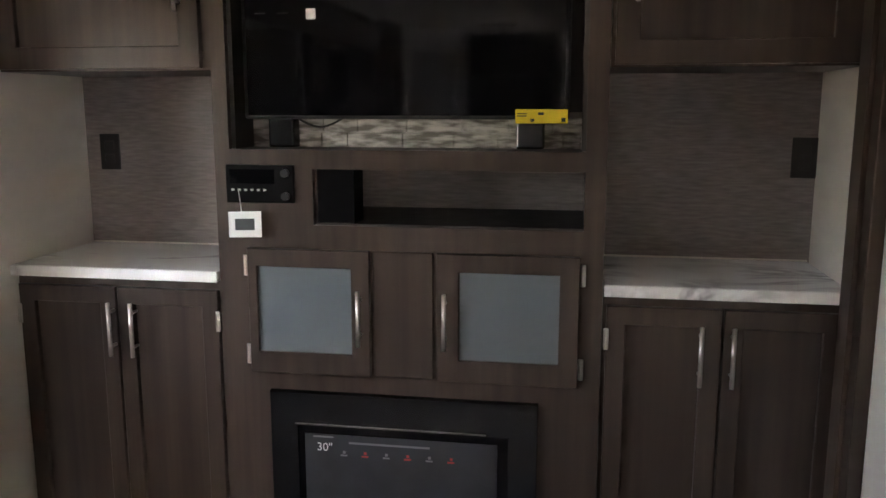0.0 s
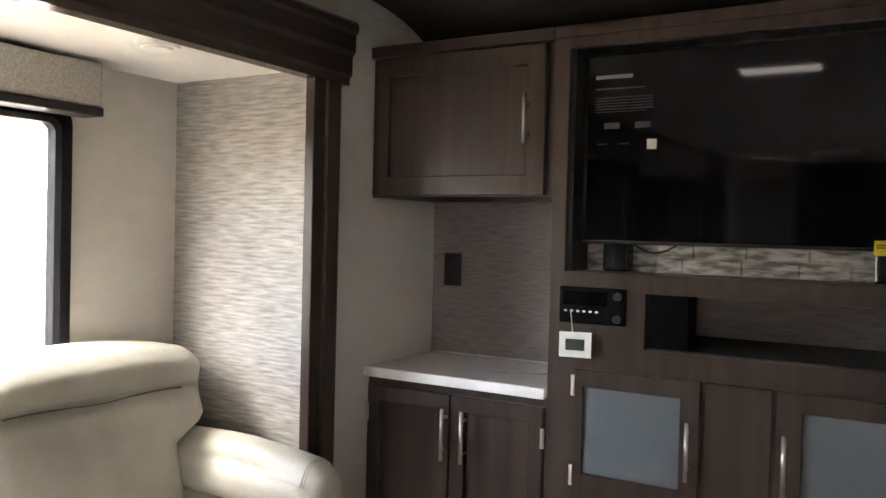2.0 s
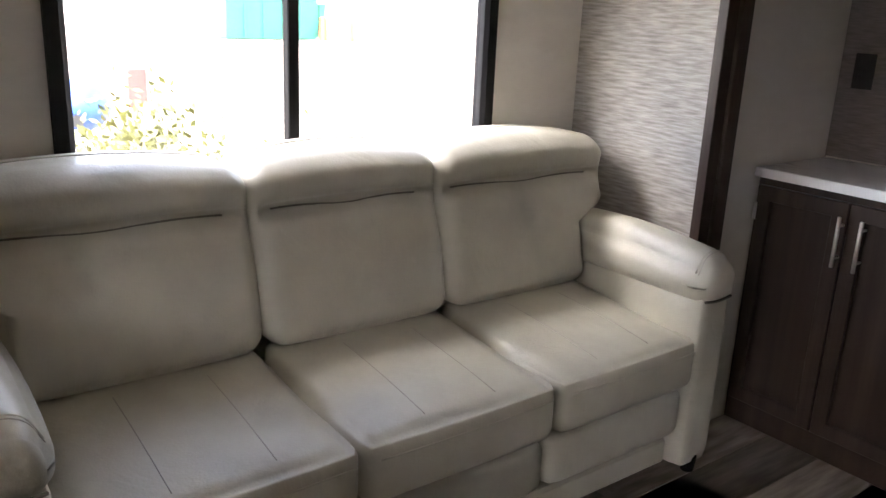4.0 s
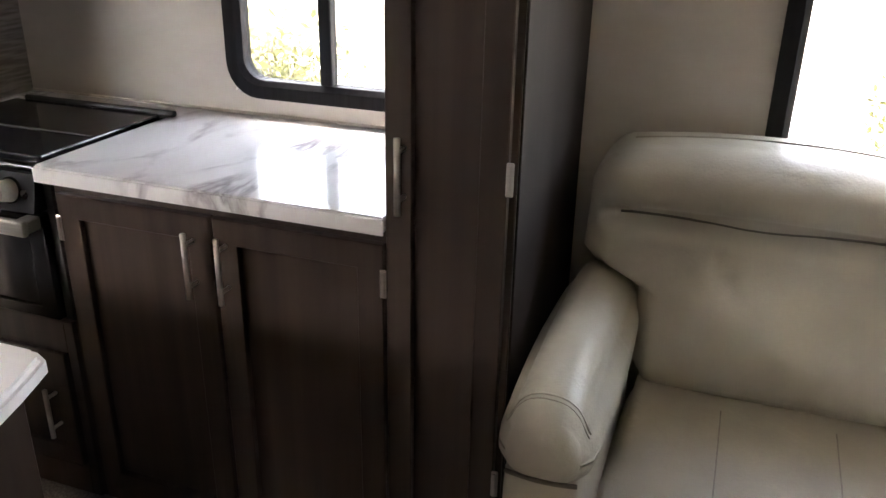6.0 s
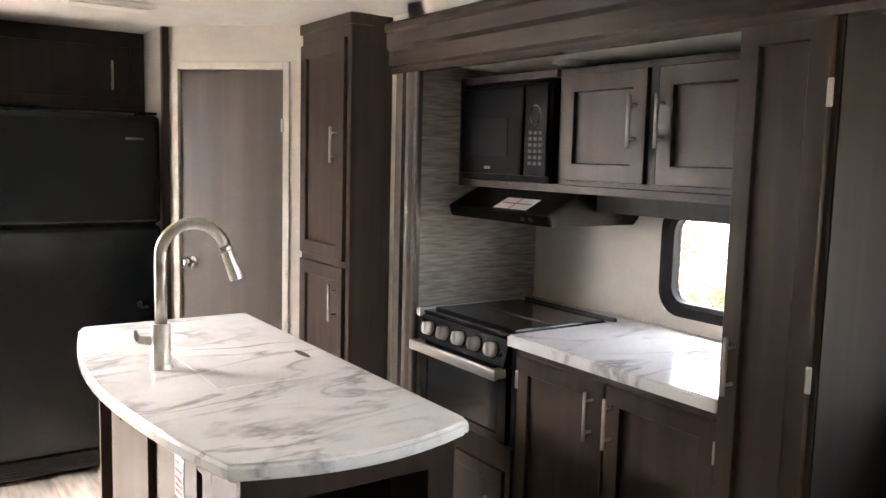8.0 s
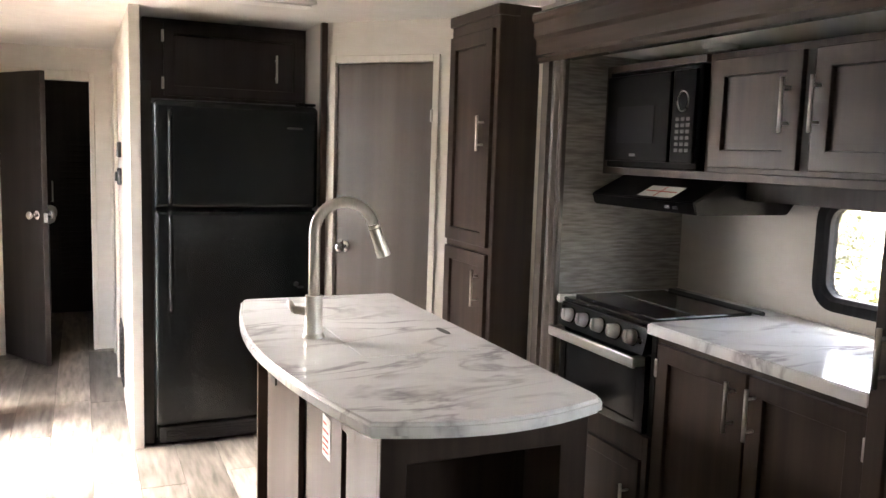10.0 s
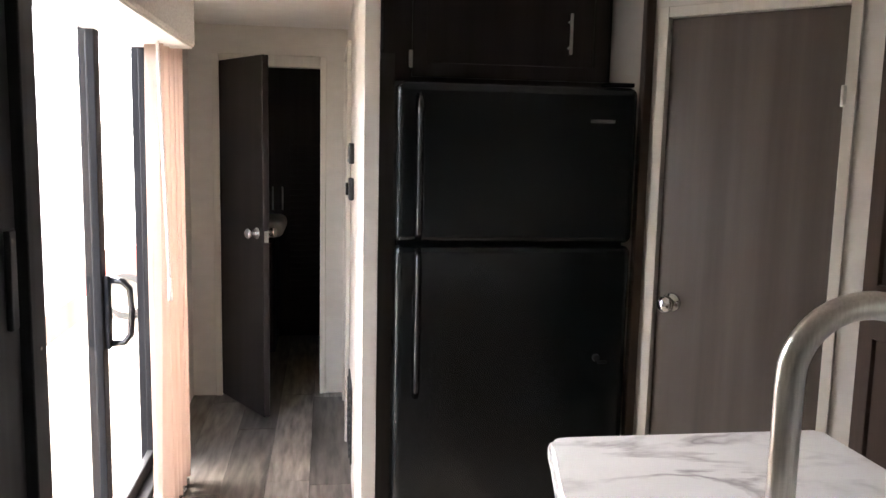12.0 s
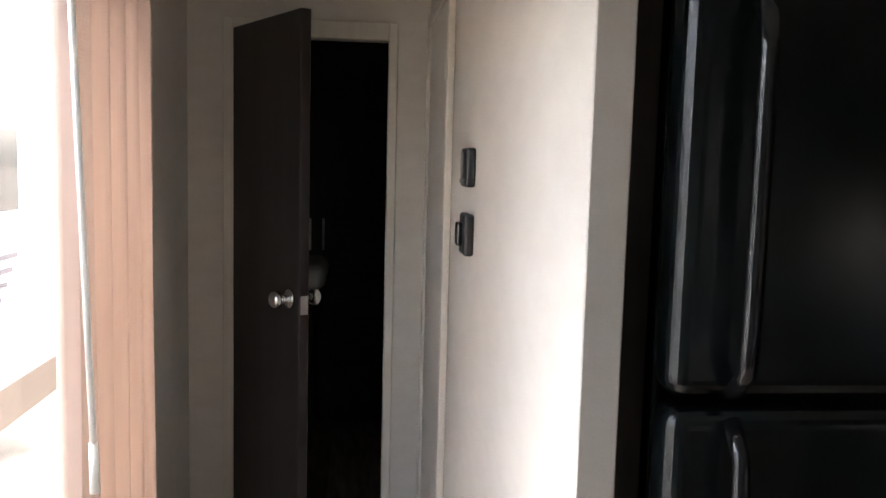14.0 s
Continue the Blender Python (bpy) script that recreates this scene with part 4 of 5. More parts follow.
box(bm, KF, R0 - 0.004, R1 + 0.002, 0.79, 0.827, 0.045, 0.060, 0.005, 3)
for a in (R0 + 0.016, R1 - 0.018):
    box(bm, KF, a - 0.018, a + 0.018, 0.794, 0.823, 0.007, 0.047, 0.003)
part("handle", bm, STEEL, od, "wide brushed steel handle")
dr = thing("drawer_cabinet", KF.p(0.29, 0.05, -0.3), "low dark brown wooden cabinet below the range", "cabinet")
bm = B()
box(bm, KF, 0.004, RY + 0.010, 0.05, 0.560, -0.562, -0.018, 0.002)
part("body", bm, WOOD, dr)
bm = B()
for a0, a1, b0, b1 in ((0.004, 0.03, 0.06, 0.558), (RY - 0.016, RY + 0.010, 0.06, 0.558), (0.03, RY - 0.016, 0.474, 0.558), (0.03, RY - 0.016, 0.06, 0.14)):
    box(bm, KF, a0, a1, b0, b1, -0.018, -0.002, 0.001)
part("face_frame", bm, WOOD, dr)
for a0, a1 in ((RY - 0.012, RY + 0.010), (0.004, 0.03)):
    bm = B()
    box(bm, KF, a0, a1, 0.561, KK - 0.034, -0.48, -0.012, 0.001)
    part("filler", bm, INSIDE, dr, "dark filler strip")
d = cabinet_door(dr, KF, 0.036, RY - 0.030, 0.146, 0.468, -0.017, 0.05)
handle(d, KF, RY - 0.075, 0.241, 0.377, 0.001)

# upper cabinets
UF = Fr((2.55, SY1, 0), (0, -1, 0))
up = thing("upper_cabinet", UF.p(0.6, 1.40, -0.2), "dark brown wooden wall cabinet with two panel doors and microwave bay", "cabinet")
M1 = SY1 - 3.935
for nm, q in (("bottom_panel", (0.004, CE - 0.002, 1.40, 1.425, -0.395, 0.0)), ("side_panel", (0.004, 0.03, 1.425, 1.799, -0.395, 0.0)), ("carcass", (M1, CE - 0.002, 1.425, 1.799, -0.395, -0.018)),
              ("top_panel", (0.03, M1, 1.775, 1.799, -0.395, 0.0)), ("back_panel", (0.03, M1, 1.425, 1.775, -0.395, -0.38)), ("light_rail", (0.004, CE - 0.002, 1.335, 1.40, -0.395, -0.17))):
    bm = B()
    box(bm, UF, *q, 0.001)
    # the rail is dark instead of wood: shadow below the cabinet as colour
    part(nm, bm, INSIDE if nm == "light_rail" else WOOD, up)
u1 = SY1 - 3.525
for d0, d1, h in ((M1 + 0.03, u1 - 0.022, u1 - 0.06), (u1 + 0.022, CE - 0.01, u1 + 0.045)):
    d = cabinet_door(up, UF, d0, d1, 1.441, 1.776, -0.018, 0.055)
    handle(d, UF, h, 1.545, 1.70, 0.0)
bm = B()
box(bm, UF, u1 - 0.012, u1 + 0.012, 1.441, 1.776, -0.018, -0.012, 0)
part("mullion_gap", bm, INSIDE, up, "dark gap between the doors")

mw = thing("microwave", UF.p(0.28, 1.425, -0.2), "black built-in microwave oven with keypad", "microwave")
bm = B()
box(bm, UF, 0.035, M1 - 0.004, 1.426, 1.772, -0.36, 0.008, 0.006, 2)
part("body", bm, MWDOOR, mw)
bm = B()
box(bm, UF, 0.045, M1 - 0.135, 1.45, 1.755, 0.008, 0.026, 0.006, 2)
md = part("door", bm, MWDOOR, mw, "black glass door")
bm = B()
box(bm, UF, 0.118, M1 - 0.215, 1.515, 1.645, 0.026, 0.0275, 0)
part("window", bm, mat("microwave_mesh", (0.007, 0.007, 0.008), 0.32, col2=(0.012, 0.012, 0.014), scale=(400, 400, 400), spec=0.10), md)
bm = B()
box(bm, UF, M1 - 0.130, M1 - 0.015, 1.45, 1.755, 0.008, 0.022, 0.004, 2)
cp = part("control_panel", bm, MWDOOR, mw)
bm = B()
tor = [UF.p(M1 - 0.072 + 0.027 * math.cos(k / 20 * 2 * math.pi), 1.652 + 0.033 * math.sin(k / 20 * 2 * math.pi), 0.024) for k in range(21)]
sweep(bm, tor, 0.003, 6)
part("ring", bm, CHROME, cp, "silver ring around the dial")
for r in range(6):
    for c in range(3):
        bm = B()
        box(bm, UF, M1 - 0.105 + c * 0.026, M1 - 0.087 + c * 0.026, 1.486 + r * 0.0205, 1.498 + r * 0.0205, 0.022, 0.0245, 0.002)
        part("key", bm, KEYGREY, cp)
bm = B()
box(bm, UF, 0.20, 0.235, 1.468, 1.478, 0.026, 0.027, 0)
part("badge", bm, GREYINK, md)

hd = thing("range_hood", UF.p(0.28, 1.29, -0.2), "black range hood under the wall cabinet", "range hood")
H0, H1 = 0.004, SY1 - 3.90
bm = B()
prism(bm, [UF.p(H0, 1.285, 0.03), UF.p(H0, 1.325, 0.045), UF.p(H0, 1.398, -0.10), UF.p(H0, 1.398, -0.39), UF.p(H0, 1.32, -0.39), UF.p(H0, 1.285, -0.36)], UF.u * (H1 - H0))
bmesh.ops.bevel(bm, geom=bm.edges[:], offset=0.004, segments=2, affect="EDGES")
part("shell", bm, MWDOOR, hd)
HS = Fr(UF.p(0, 1.325, 0.045), (0, -1, 0))
HS.m = Matrix.Translation(HS.o) @ HS.m.to_3x3().to_4x4() @ Matrix.Rotation(-math.atan2(0.145, 0.073), 4, "X")
bm = B()
box(bm, HS, 0.27, 0.45, 0.015, 0.09, 0.0015, 0.0025, 0)
lb = part("label", bm, PAPER, hd, "white printed label")
bm = B()
box(bm, HS, 0.355, 0.36, 0.017, 0.088, 0.0026, 0.0032, 0)
box(bm, HS, 0.28, 0.44, 0.05, 0.055, 0.0026, 0.0032, 0)
part("print", bm, REDINK, lb)
for a in (0.37, 0.41):
    bm = B()
    box(bm, UF, H1 - 0.15 + a - 0.37, H1 - 0.125 + a - 0.37, 1.298, 1.310, 0.033, 0.04, 0.002)
    part("switch", bm, SATIN, hd)


# windows
def window(name, y0, y1, z0, z1, mullions, label, rad=0.06, bar=0.035, depth=0.03):
    w = tagged(new(name), label, "window", kind="structure")
    w.matrix_basis = Matrix.Translation((XS + 0.02, (y0 + y1) / 2, z0))

    def loop(d, r, x, k=6):
        out = []
        for cy, cz, s in ((y1 - d - r, z1 - d - r, 0), (y0 + d + r, z1 - d - r, 1), (y0 + d + r, z0 + d + r, 2), (y1 - d - r, z0 + d + r, 3)):
            for j in range(k + 1):
                t = (s + j / k) * math.pi / 2
                out.append((x, cy + r * math.cos(t), cz + r * math.sin(t)))
        return out

    bm = B()
    x0, x1 = XS - 0.018, XS + depth
    ls = [[bm.verts.new(p) for p in loop(d, r, x)] for d, r, x in ((-0.012, rad, x1), (-0.012, rad, x0), (bar * 0.6, rad * 0.7, x0), (bar, rad * 0.6, x0 + 0.01), (bar, rad * 0.6, x1))]
    for a, b in zip(ls, ls[1:] + ls[:1]):
        for i in range(len(a)):
            j = (i + 1) % len(a)
            bm.faces.new((a[i], a[j], b[j], b[i]))
    bmesh.ops.recalc_face_normals(bm, faces=bm.faces[:])
    part("window_frame", bm, FRAMEBLACK, w, "black window frame")
    edges = [y0 + bar] + list(mullions) + [y1 - bar]
    for m in mullions:
        bm = B()
        wbox(bm, XS - 0.006, XS + depth, m - 0.017, m + 0.017, z0 + bar, z1 - bar, 0.003)
        part("mullion", bm, FRAMEBLACK, w, "black mullion")
    for e0, e1 in zip(edges, edges[1:]):
        bm = B()
        wbox(bm, XS + 0.012, XS + 0.016, e0 - 0.004, e1 + 0.004, z0 + bar - 0.004, z1 - bar + 0.004, 0)
        part("pane", bm, GLASS, w)
    return w


window("window_1", WY0, WY1, WZ0, WZ1, [1.845], "wide black-framed sliding window over the sofa", 0.05, 0.035)
window("window_2", KY0, KY1, KZ0, KZ1, [3.515], "black-framed rounded window over the kitchen counter", 0.09, 0.035)
va = thing("valance", (XS - 0.07, 1.8, 1.64), "oatmeal fabric window valance with a dark lower edge", "valance")
bm = B()
wbox(bm, XS - 0.108, XS - 0.004, 1.105, 2.55, 1.703, SZ - 0.012, 0.01, 2)
part("box", bm, VALANCE, va)
bm = B()
wbox(bm, XS - 0.110, XS - 0.02, 1.103, 2.552, 1.677, 1.702, 0.003)
part("rail", bm, SATIN, va)
for x, y in ((2.52, 1.19), (2.66, 4.0)):
    l = thing("puck_light", (x, y, SZ - 0.02), "round white puck light on the slide-out ceiling", "ceiling light", "puck lights")
    bm = B()
    rod(bm, (x, y, SZ - 0.014), (x, y, SZ + 0.002), 0.055, 28, 0.062)
    part("rim", bm, WHITEPL, l)
    bm = B()
    rod(bm, (x, y, SZ - 0.020), (x, y, SZ - 0.012), 0.036, 24, 0.042)
    part("lens", bm, LENS, l)
for x, y in ((1.34, 1.64), (1.47, 5.36)):
    l = thing("ceiling_light", (x, y, Z - 0.03), "oblong white ceiling light with a pale lens", "ceiling light", "ceiling lights")
    bm = B()
    wbox(bm, x - 0.17, x + 0.17, y - 0.065, y + 0.065, Z - 0.022, Z - 0.0005, 0.008, 2)
    part("housing", bm, WHITEPL, l)
    bm = B()
    wbox(bm, x - 0.15, x + 0.15, y - 0.048, y + 0.048, Z - 0.028, Z - 0.022, 0.003)
    part("lens", bm, LED if y < 3 else LENS, l)

# ---- island ----
isl = thing("island_counter", (1.53, 4.08, 0), "white marbled bow-sided island countertop with sink cover", "countertop")
IX0, IX1, IY0, IY1 = 1.246, 1.822, 3.36, 4.80


def outline(inset, k=14):
    x0, x1, y0, y1 = IX0 + inset, IX1 - inset, IY0 + inset, IY1 - inset
    bow, nbow = 0.10, 0.065
    pts = [(x0 + 0.030, y1), (x0 + 0.010, y1 - 0.004), (x0 - 0.003, y1 - 0.014), (x0 - 0.013, y1 - 0.034)]
    for j in range(1, k + 1):    # patio side, bowed
        t = j / k
        pts.append((x0 - bow * math.sin(math.pi * t) ** 0.9 if 0 < t < 1 else x0, y1 - t * (y1 - y0)))
    for j in range(1, k):        # living side, bowed
        t = j / k
        pts.append((x0 + t * (x1 - x0), y0 - nbow * math.sin(math.pi * t) ** 0.9))
    pts += [(x1 - 0.012, y0 - 0.006), (x1, y0 + 0.02), (x1, y1 - 0.02), (x1 - 0.02, y1)]
    return pts


bm = B()
prism(bm, [(x, y, KC - 0.036) for x, y in outline(0)], (0, 0, 0.036))
bmesh.ops.bevel(bm, geom=[e for e in bm.edges if abs(e.verts[0].co.z - e.verts[1].co.z) < 1e-5], offset=0.009, segments=3, affect="EDGES")
part("top", bm, MARBLE, isl, smooth=False)
bm = B()
wbox(bm, 1.40, 1.745, 3.86, 4.48, KC - 0.001, KC + 0.0025, 0.002)
part("sink_cover", bm, MARBLE, isl, "inset marbled sink cover")
bm = B()
prism(bm, [(1.735 + 0.012 * math.cos(t / 12 * math.pi * 2), 4.10 + 0.05 * math.sin(t / 12 * math.pi * 2), KC + 0.0026) for t in range(12)], (0, 0, 0.0006))
part("finger_hole", bm, INSIDE, isl, "dark finger hole in the cover")

ib = thing("island_cabinet", (1.55, 4.08, 0), "dark brown wooden island cabinet with grooved panels", "cabinet")
BX0, BX1, BY0, BY1 = 1.275, 1.822, 3.42, 4.74
bm = B()
wbox(bm, BX0 + 0.05, BX1, BY0 + 0.25, BY1, 0.0, KC - 0.037, 0.002)
part("body", bm, WOOD, ib)
for x0, x1, y0, y1, z1 in ((BX0 + 0.012, BX0 + 0.051, BY1 - 0.018, BY1, KC - 0.037), (BX0 + 0.0205, BX0 + 0.051, BY0 + 0.021, BY0 + 0.249, KC - 0.037), (BX1 - 0.03, BX1, BY0 + 0.021, BY0 + 0.249, KC - 0.037), (BX0 + 0.052, BX1 - 0.031, BY0 + 0.021, BY0 + 0.249, 0.06)):
    bm = B()
    wbox(bm, x0, x1, y0, y1, 0.0, z1, 0.002)
    part("carcass_board", bm, WOOD, ib)
IL = Fr((BX0 + 0.02, BY1, 0), (0, -1, 0))
for a0, a1, b0, b1 in ((0.15, 0.597, 0.07, KC - 0.038), (0.69, 1.033, 0.07, KC - 0.038), (1.033, 1.14, 0.775, KC - 0.038), (1.14, 1.30, 0.0, KC - 0.038), (0.02, 0.15, 0.80, KC - 0.038), (0.02, 1.139, 0.0, 0.07)):
    bm = B()
    box(bm, IL, a0 + 0.0005, a1 - 0.0005, b0 + 0.0005, b1, -0.018, 0.0, 0.0015)
    part("side_panel", bm, WOOD, ib)
IN = Fr((BX0 + 0.02, BY0 + 0.02, 0), (1, 0, 0))
bm = B()
frame_door(bm, IN, 0.0, BX1 - BX0 - 0.02, 0.0, KC - 0.038, 0.0, (0.062, 0.075, 0.07, 0.09), None)
part("end_frame", bm, WOOD, ib)
outlet(IL, 0.26, 0.74, 0.0005, "dark outlet plate on the island's side")
bm = B()
box(bm, IL, 0.862, 0.935, 0.655, 0.765, 0.0005, 0.0015, 0)
st2 = part("sticker", bm, PAPER, ib, "small white warning sticker")
bm = B()
for b in (0.668, 0.684, 0.70, 0.722, 0.742):
    box(bm, IL, 0.868, 0.92 if b < 0.74 else 0.90, b, b + 0.006, 0.0016, 0.002, 0)
part("print", bm, REDINK, st2)

fa = thing("faucet", (1.335, 4.14, KC), "brushed nickel gooseneck kitchen faucet with pull-down spray", "faucet")
fx, fy = 1.335, 4.14
bm = B()
rod(bm, (fx, fy, KC), (fx, fy, KC + 0.012), 0.033, 24, 0.029)
rod(bm, (fx, fy, KC + 0.012), (fx, fy, KC + 0.125), 0.0255, 24)
part("base", bm, NICKEL, fa, smooth=False)
bm = B()
ax = Vector((0.93, -0.10, 0)).normalized()
R = 0.088
pts = [Vector((fx, fy, KC + 0.12)), Vector((fx, fy, KC + 0.22)), Vector((fx, fy, KC + 0.30))]
for k in range(1, 17):
    t = k / 16 * math.radians(165)
    pts.append(Vector((fx, fy, KC + 0.31)) + ax * (R - R * math.cos(t)) + Vector((0, 0, R * math.sin(t))))
sweep(bm, pts, 0.0165, 16)
part("spout", bm, NICKEL, fa, smooth=True)
bm = B()
d = (pts[-1] - pts[-2]).normalized()
rod(bm, pts[-1] + d * 0.002, pts[-1] + d * 0.012, 0.0175, 16)
rod(bm, pts[-1] + d * 0.014, pts[-1] + d * 0.10, 0.0175, 16, 0.021)
part("spray_head", bm, NICKEL, fa, smooth=False)
bm = B()
rod(bm, (fx - 0.01, fy + 0.005, KC + 0.075), (fx - 0.05, fy + 0.03, KC + 0.078), 0.012, 16)
sweep(bm, [(fx - 0.05, fy + 0.03, KC + 0.078), (fx - 0.058, fy + 0.035, KC + 0.088), (fx - 0.062, fy + 0.038, KC + 0.105)], [0.012, 0.009, 0.007], 12)
part("lever", bm, NICKEL, fa, smooth=True)

# ---- pantry, angled door, refrigerator ----
PF = Fr((2.305, 5.375, 0), (0, -1, 0))
pw = 5.375 - 4.905
pan = thing("pantry_cabinet", (2.35, 5.14, 0), "tall dark brown wooden pantry with upper and lower panel doors", "cabinet")
bm = B()
box(bm, PF, 0, pw, 0, Z - 0.004, -0.094, 0.0, 0.002)
box(bm, PF, pw - 0.018, pw + 0.001, 0, Z - 0.004, -0.194, -0.002, 0.002)
box(bm, PF, -0.012, pw + 0.012, Z - 0.05, Z - 0.004, -0.094, 0.012, 0.006, 2)
part("body", bm, WOOD, pan)
for b0, b1, h0, h1 in ((1.06, 1.98, 1.47, 1.62), (0.12, 1.03, 0.80, 0.96)):
    d = cabinet_door(pan, PF, 0.015, pw - 0.03, b0, b1, 0.0, 0.06)
    handle(d, PF, pw - 0.085, h0, h1, 0.018)

bd = tagged(new("door_1"), "closed grey-brown wood-grain bathroom door with a chrome knob", "door", kind="structure")
bd.matrix_basis = Matrix.Translation(AF.p(0.33, 0, 0))
bm = B()
box(bm, AF, D0 + 0.022, D1 - 0.022, 0.01, DH - 0.024, -0.045, -0.012, 0.002)
part("leaf", bm, DOORWOOD, bd)
bm = B()
for a0, a1, b0, b1 in ((D0 - 0.012, D0 + 0.020, 0, DH + 0.012), (D1 - 0.020, D1 + 0.012, 0, DH + 0.012), (D0 + 0.020, D1 - 0.020, DH - 0.022, DH + 0.012)):
    box(bm, AF, a0, a1, b0, b1, -0.049, 0.012, 0.003, 2)
part("casing", bm, TRIM, bd, "cream door casing")


def knob(parent, fr, a, b, c):
    bm = B()
    rod(bm, fr.p(a, b, c), fr.p(a, b, c + 0.008), 0.032, 24, 0.029)
    rod(bm, fr.p(a, b, c + 0.008), fr.p(a, b, c + 0.035), 0.012, 16)
    m = fr.m @ Matrix.Translation((a, b, c + 0.05)) @ Matrix.Diagonal((1, 1, 0.75, 1))
    bmesh.ops.create_uvsphere(bm, u_segments=20, v_segments=12, radius=0.029, matrix=m)
    return part("knob", bm, CHROME, parent, "round chrome knob", True)


knob(bd, AF, D0 + 0.075, 0.972, -0.012)
hinge(bd, AF, D1 - 0.02, 1.63, 0.012)
bm = B()
wbox(bm, 1.815, 1.846, 5.862, 5.897, 0, Z - 0.003, 0.003)
setting("trim_strip", bm, WOOD, "narrow dark wood strip beside the refrigerator")

RF = Fr((1.022, 5.848, 0), (1, 0, 0))
fr_ = thing("refrigerator", (1.41, 6.2, 0), "tall black two-door refrigerator with long vertical handles", "refrigerator")
W = 0.778
bm = B()
box(bm, RF, 0.006, W - 0.006, 0.02, 1.655, -0.75, -0.075, 0.006, 2)
part("body", bm, FRIDGE, fr_)
for b0, b1, h0, h1 in ((1.159, 1.662, 1.172, 1.62), (0.105, 1.152, 0.66, 1.14)):
    bm = B()
    box(bm, RF, 0.0, W, b0, b1, -0.07, 0.0, 0.026, 7)
    d = part("door", bm, FRIDGE, fr_, "black textured door")
    bm = B()
    x = 0.072
    n = 14
    pts = [RF.p(x, h0 + (h1 - h0) * k / n, 0.006 + 0.034 * min(1, math.sin(math.pi * k / n) * 4)) for k in range(n + 1)]
    sweep(bm, pts, 0.0105, 12)
    part("handle", bm, BLACK, d, "long black bowed handle", True)
bm = B()
box(bm, RF, 0.62, 0.70, 1.548, 1.558, 0.0, 0.002, 0.0005)
part("badge", bm, CHROME, fr_, "small silver badge")
bm = B()
rod(bm, RF.p(0.672, 0.78, -0.001), RF.p(0.672, 0.78, 0.012), 0.013, 18, 0.011)
box(bm, RF, 0.678, 0.71, 0.758, 0.770, -0.001, 0.006, 0.002)
part("door_lock", bm, SATIN, fr_, "small dark lock")
bm = B()
box(bm, RF, 0.02, W - 0.02, 0.018, 0.098, -0.06, -0.02, 0.004)
for k in range(5):
    box(bm, RF, 0.05, W - 0.05, 0.03 + k * 0.013, 0.036 + k * 0.013, -0.021, -0.015, 0.001)
part("grille", bm, SATIN, fr_)
for k in (0.05, W - 0.05):
    bm = B()
    rod(bm, RF.p(k, 0, -0.1), RF.p(k, 0.03, -0.1), 0.02, 12)
    part("foot", bm, RUBBER, fr_)
for b in (1.664,):
    bm = B()
    box(bm, RF, W - 0.10, W - 0.01, b, b + 0.014, -0.09, -0.02, 0.003)
    part("hinge_cap", bm, BLACK, fr_)

OF = Fr((1.0, 6.18, 0), (1, 0, 0))
oc = thing("upper_cabinet", (1.41, 6.4, 1.69), "black-brown wooden cabinet above the refrigerator", "cabinet")
bm = B()
box(bm, OF, 0.0, 0.818, 1.685, Z - 0.004, -0.45, -0.018, 0.002)
part("body", bm, DARKDOOR, oc)
d = cabinet_door(oc, OF, 0.10, 0.80, 1.70, Z - 0.03, -0.018, 0.05, wood=DARKDOOR)
handle(d, OF, 0.655, 1.79, 1.93, 0.0)
for b in (1.76, 1.99):
    hinge(d, OF, 0.095, b, -0.004)


# ---- patio door, curtain, hallway ----
pd = tagged(new("door_2"), "black-framed sliding glass patio door, closed", "door", kind="structure")
pd.matrix_basis = Matrix.Translation((XA, (DY0 + DY1) / 2, DZ0))
for nm, y0, y1, z0, z1, x1 in (("jamb", DY0, DY0 + 0.095, DZ0, DZ1, 0.15), ("jamb", DY1 - 0.05, DY1, DZ0, DZ1, 0.12), ("head", DY0 + 0.095, DY1 - 0.05, DZ1 - 0.05, DZ1, 0.12), ("track", DY0 + 0.095, DY1 - 0.05, DZ0, DZ0 + 0.035, 0.118)):
    bm = B()
    wbox(bm, 0.005, x1, y0, y1, z0, z1, 0.004, 2)
    part(nm, bm, FRAMEBLACK, pd, "black aluminium frame")
for b in (0.55, 0.98):
    bm = B()
    rod(bm, (0.15, DY0 + 0.05, b), (0.152, DY0 + 0.05, b), 0.004, 10)
    part("screw", bm, CHROME, pd)
bm = B()
wbox(bm, XA + 0.001, 0.14, 5.02, 5.09, 0, DZ1 + 0.03, 0.004, 2)
wbox(bm, XA + 0.001, 0.125, 5.09, 5.218, 0, DZ1 + 0.03, 0.004, 2)
setting("trim_jamb", bm, FRAMEBLACK, "dark casing strips beside the patio door")
bm = B()
wbox(bm, 0.126, 0.14, 5.14, 5.18, 1.05, 1.27, 0.004, 2)
solid("latch_plate", bm, FRAMEBLACK, "dark latch plate on the patio door casing", "latch")
ym = 6.035
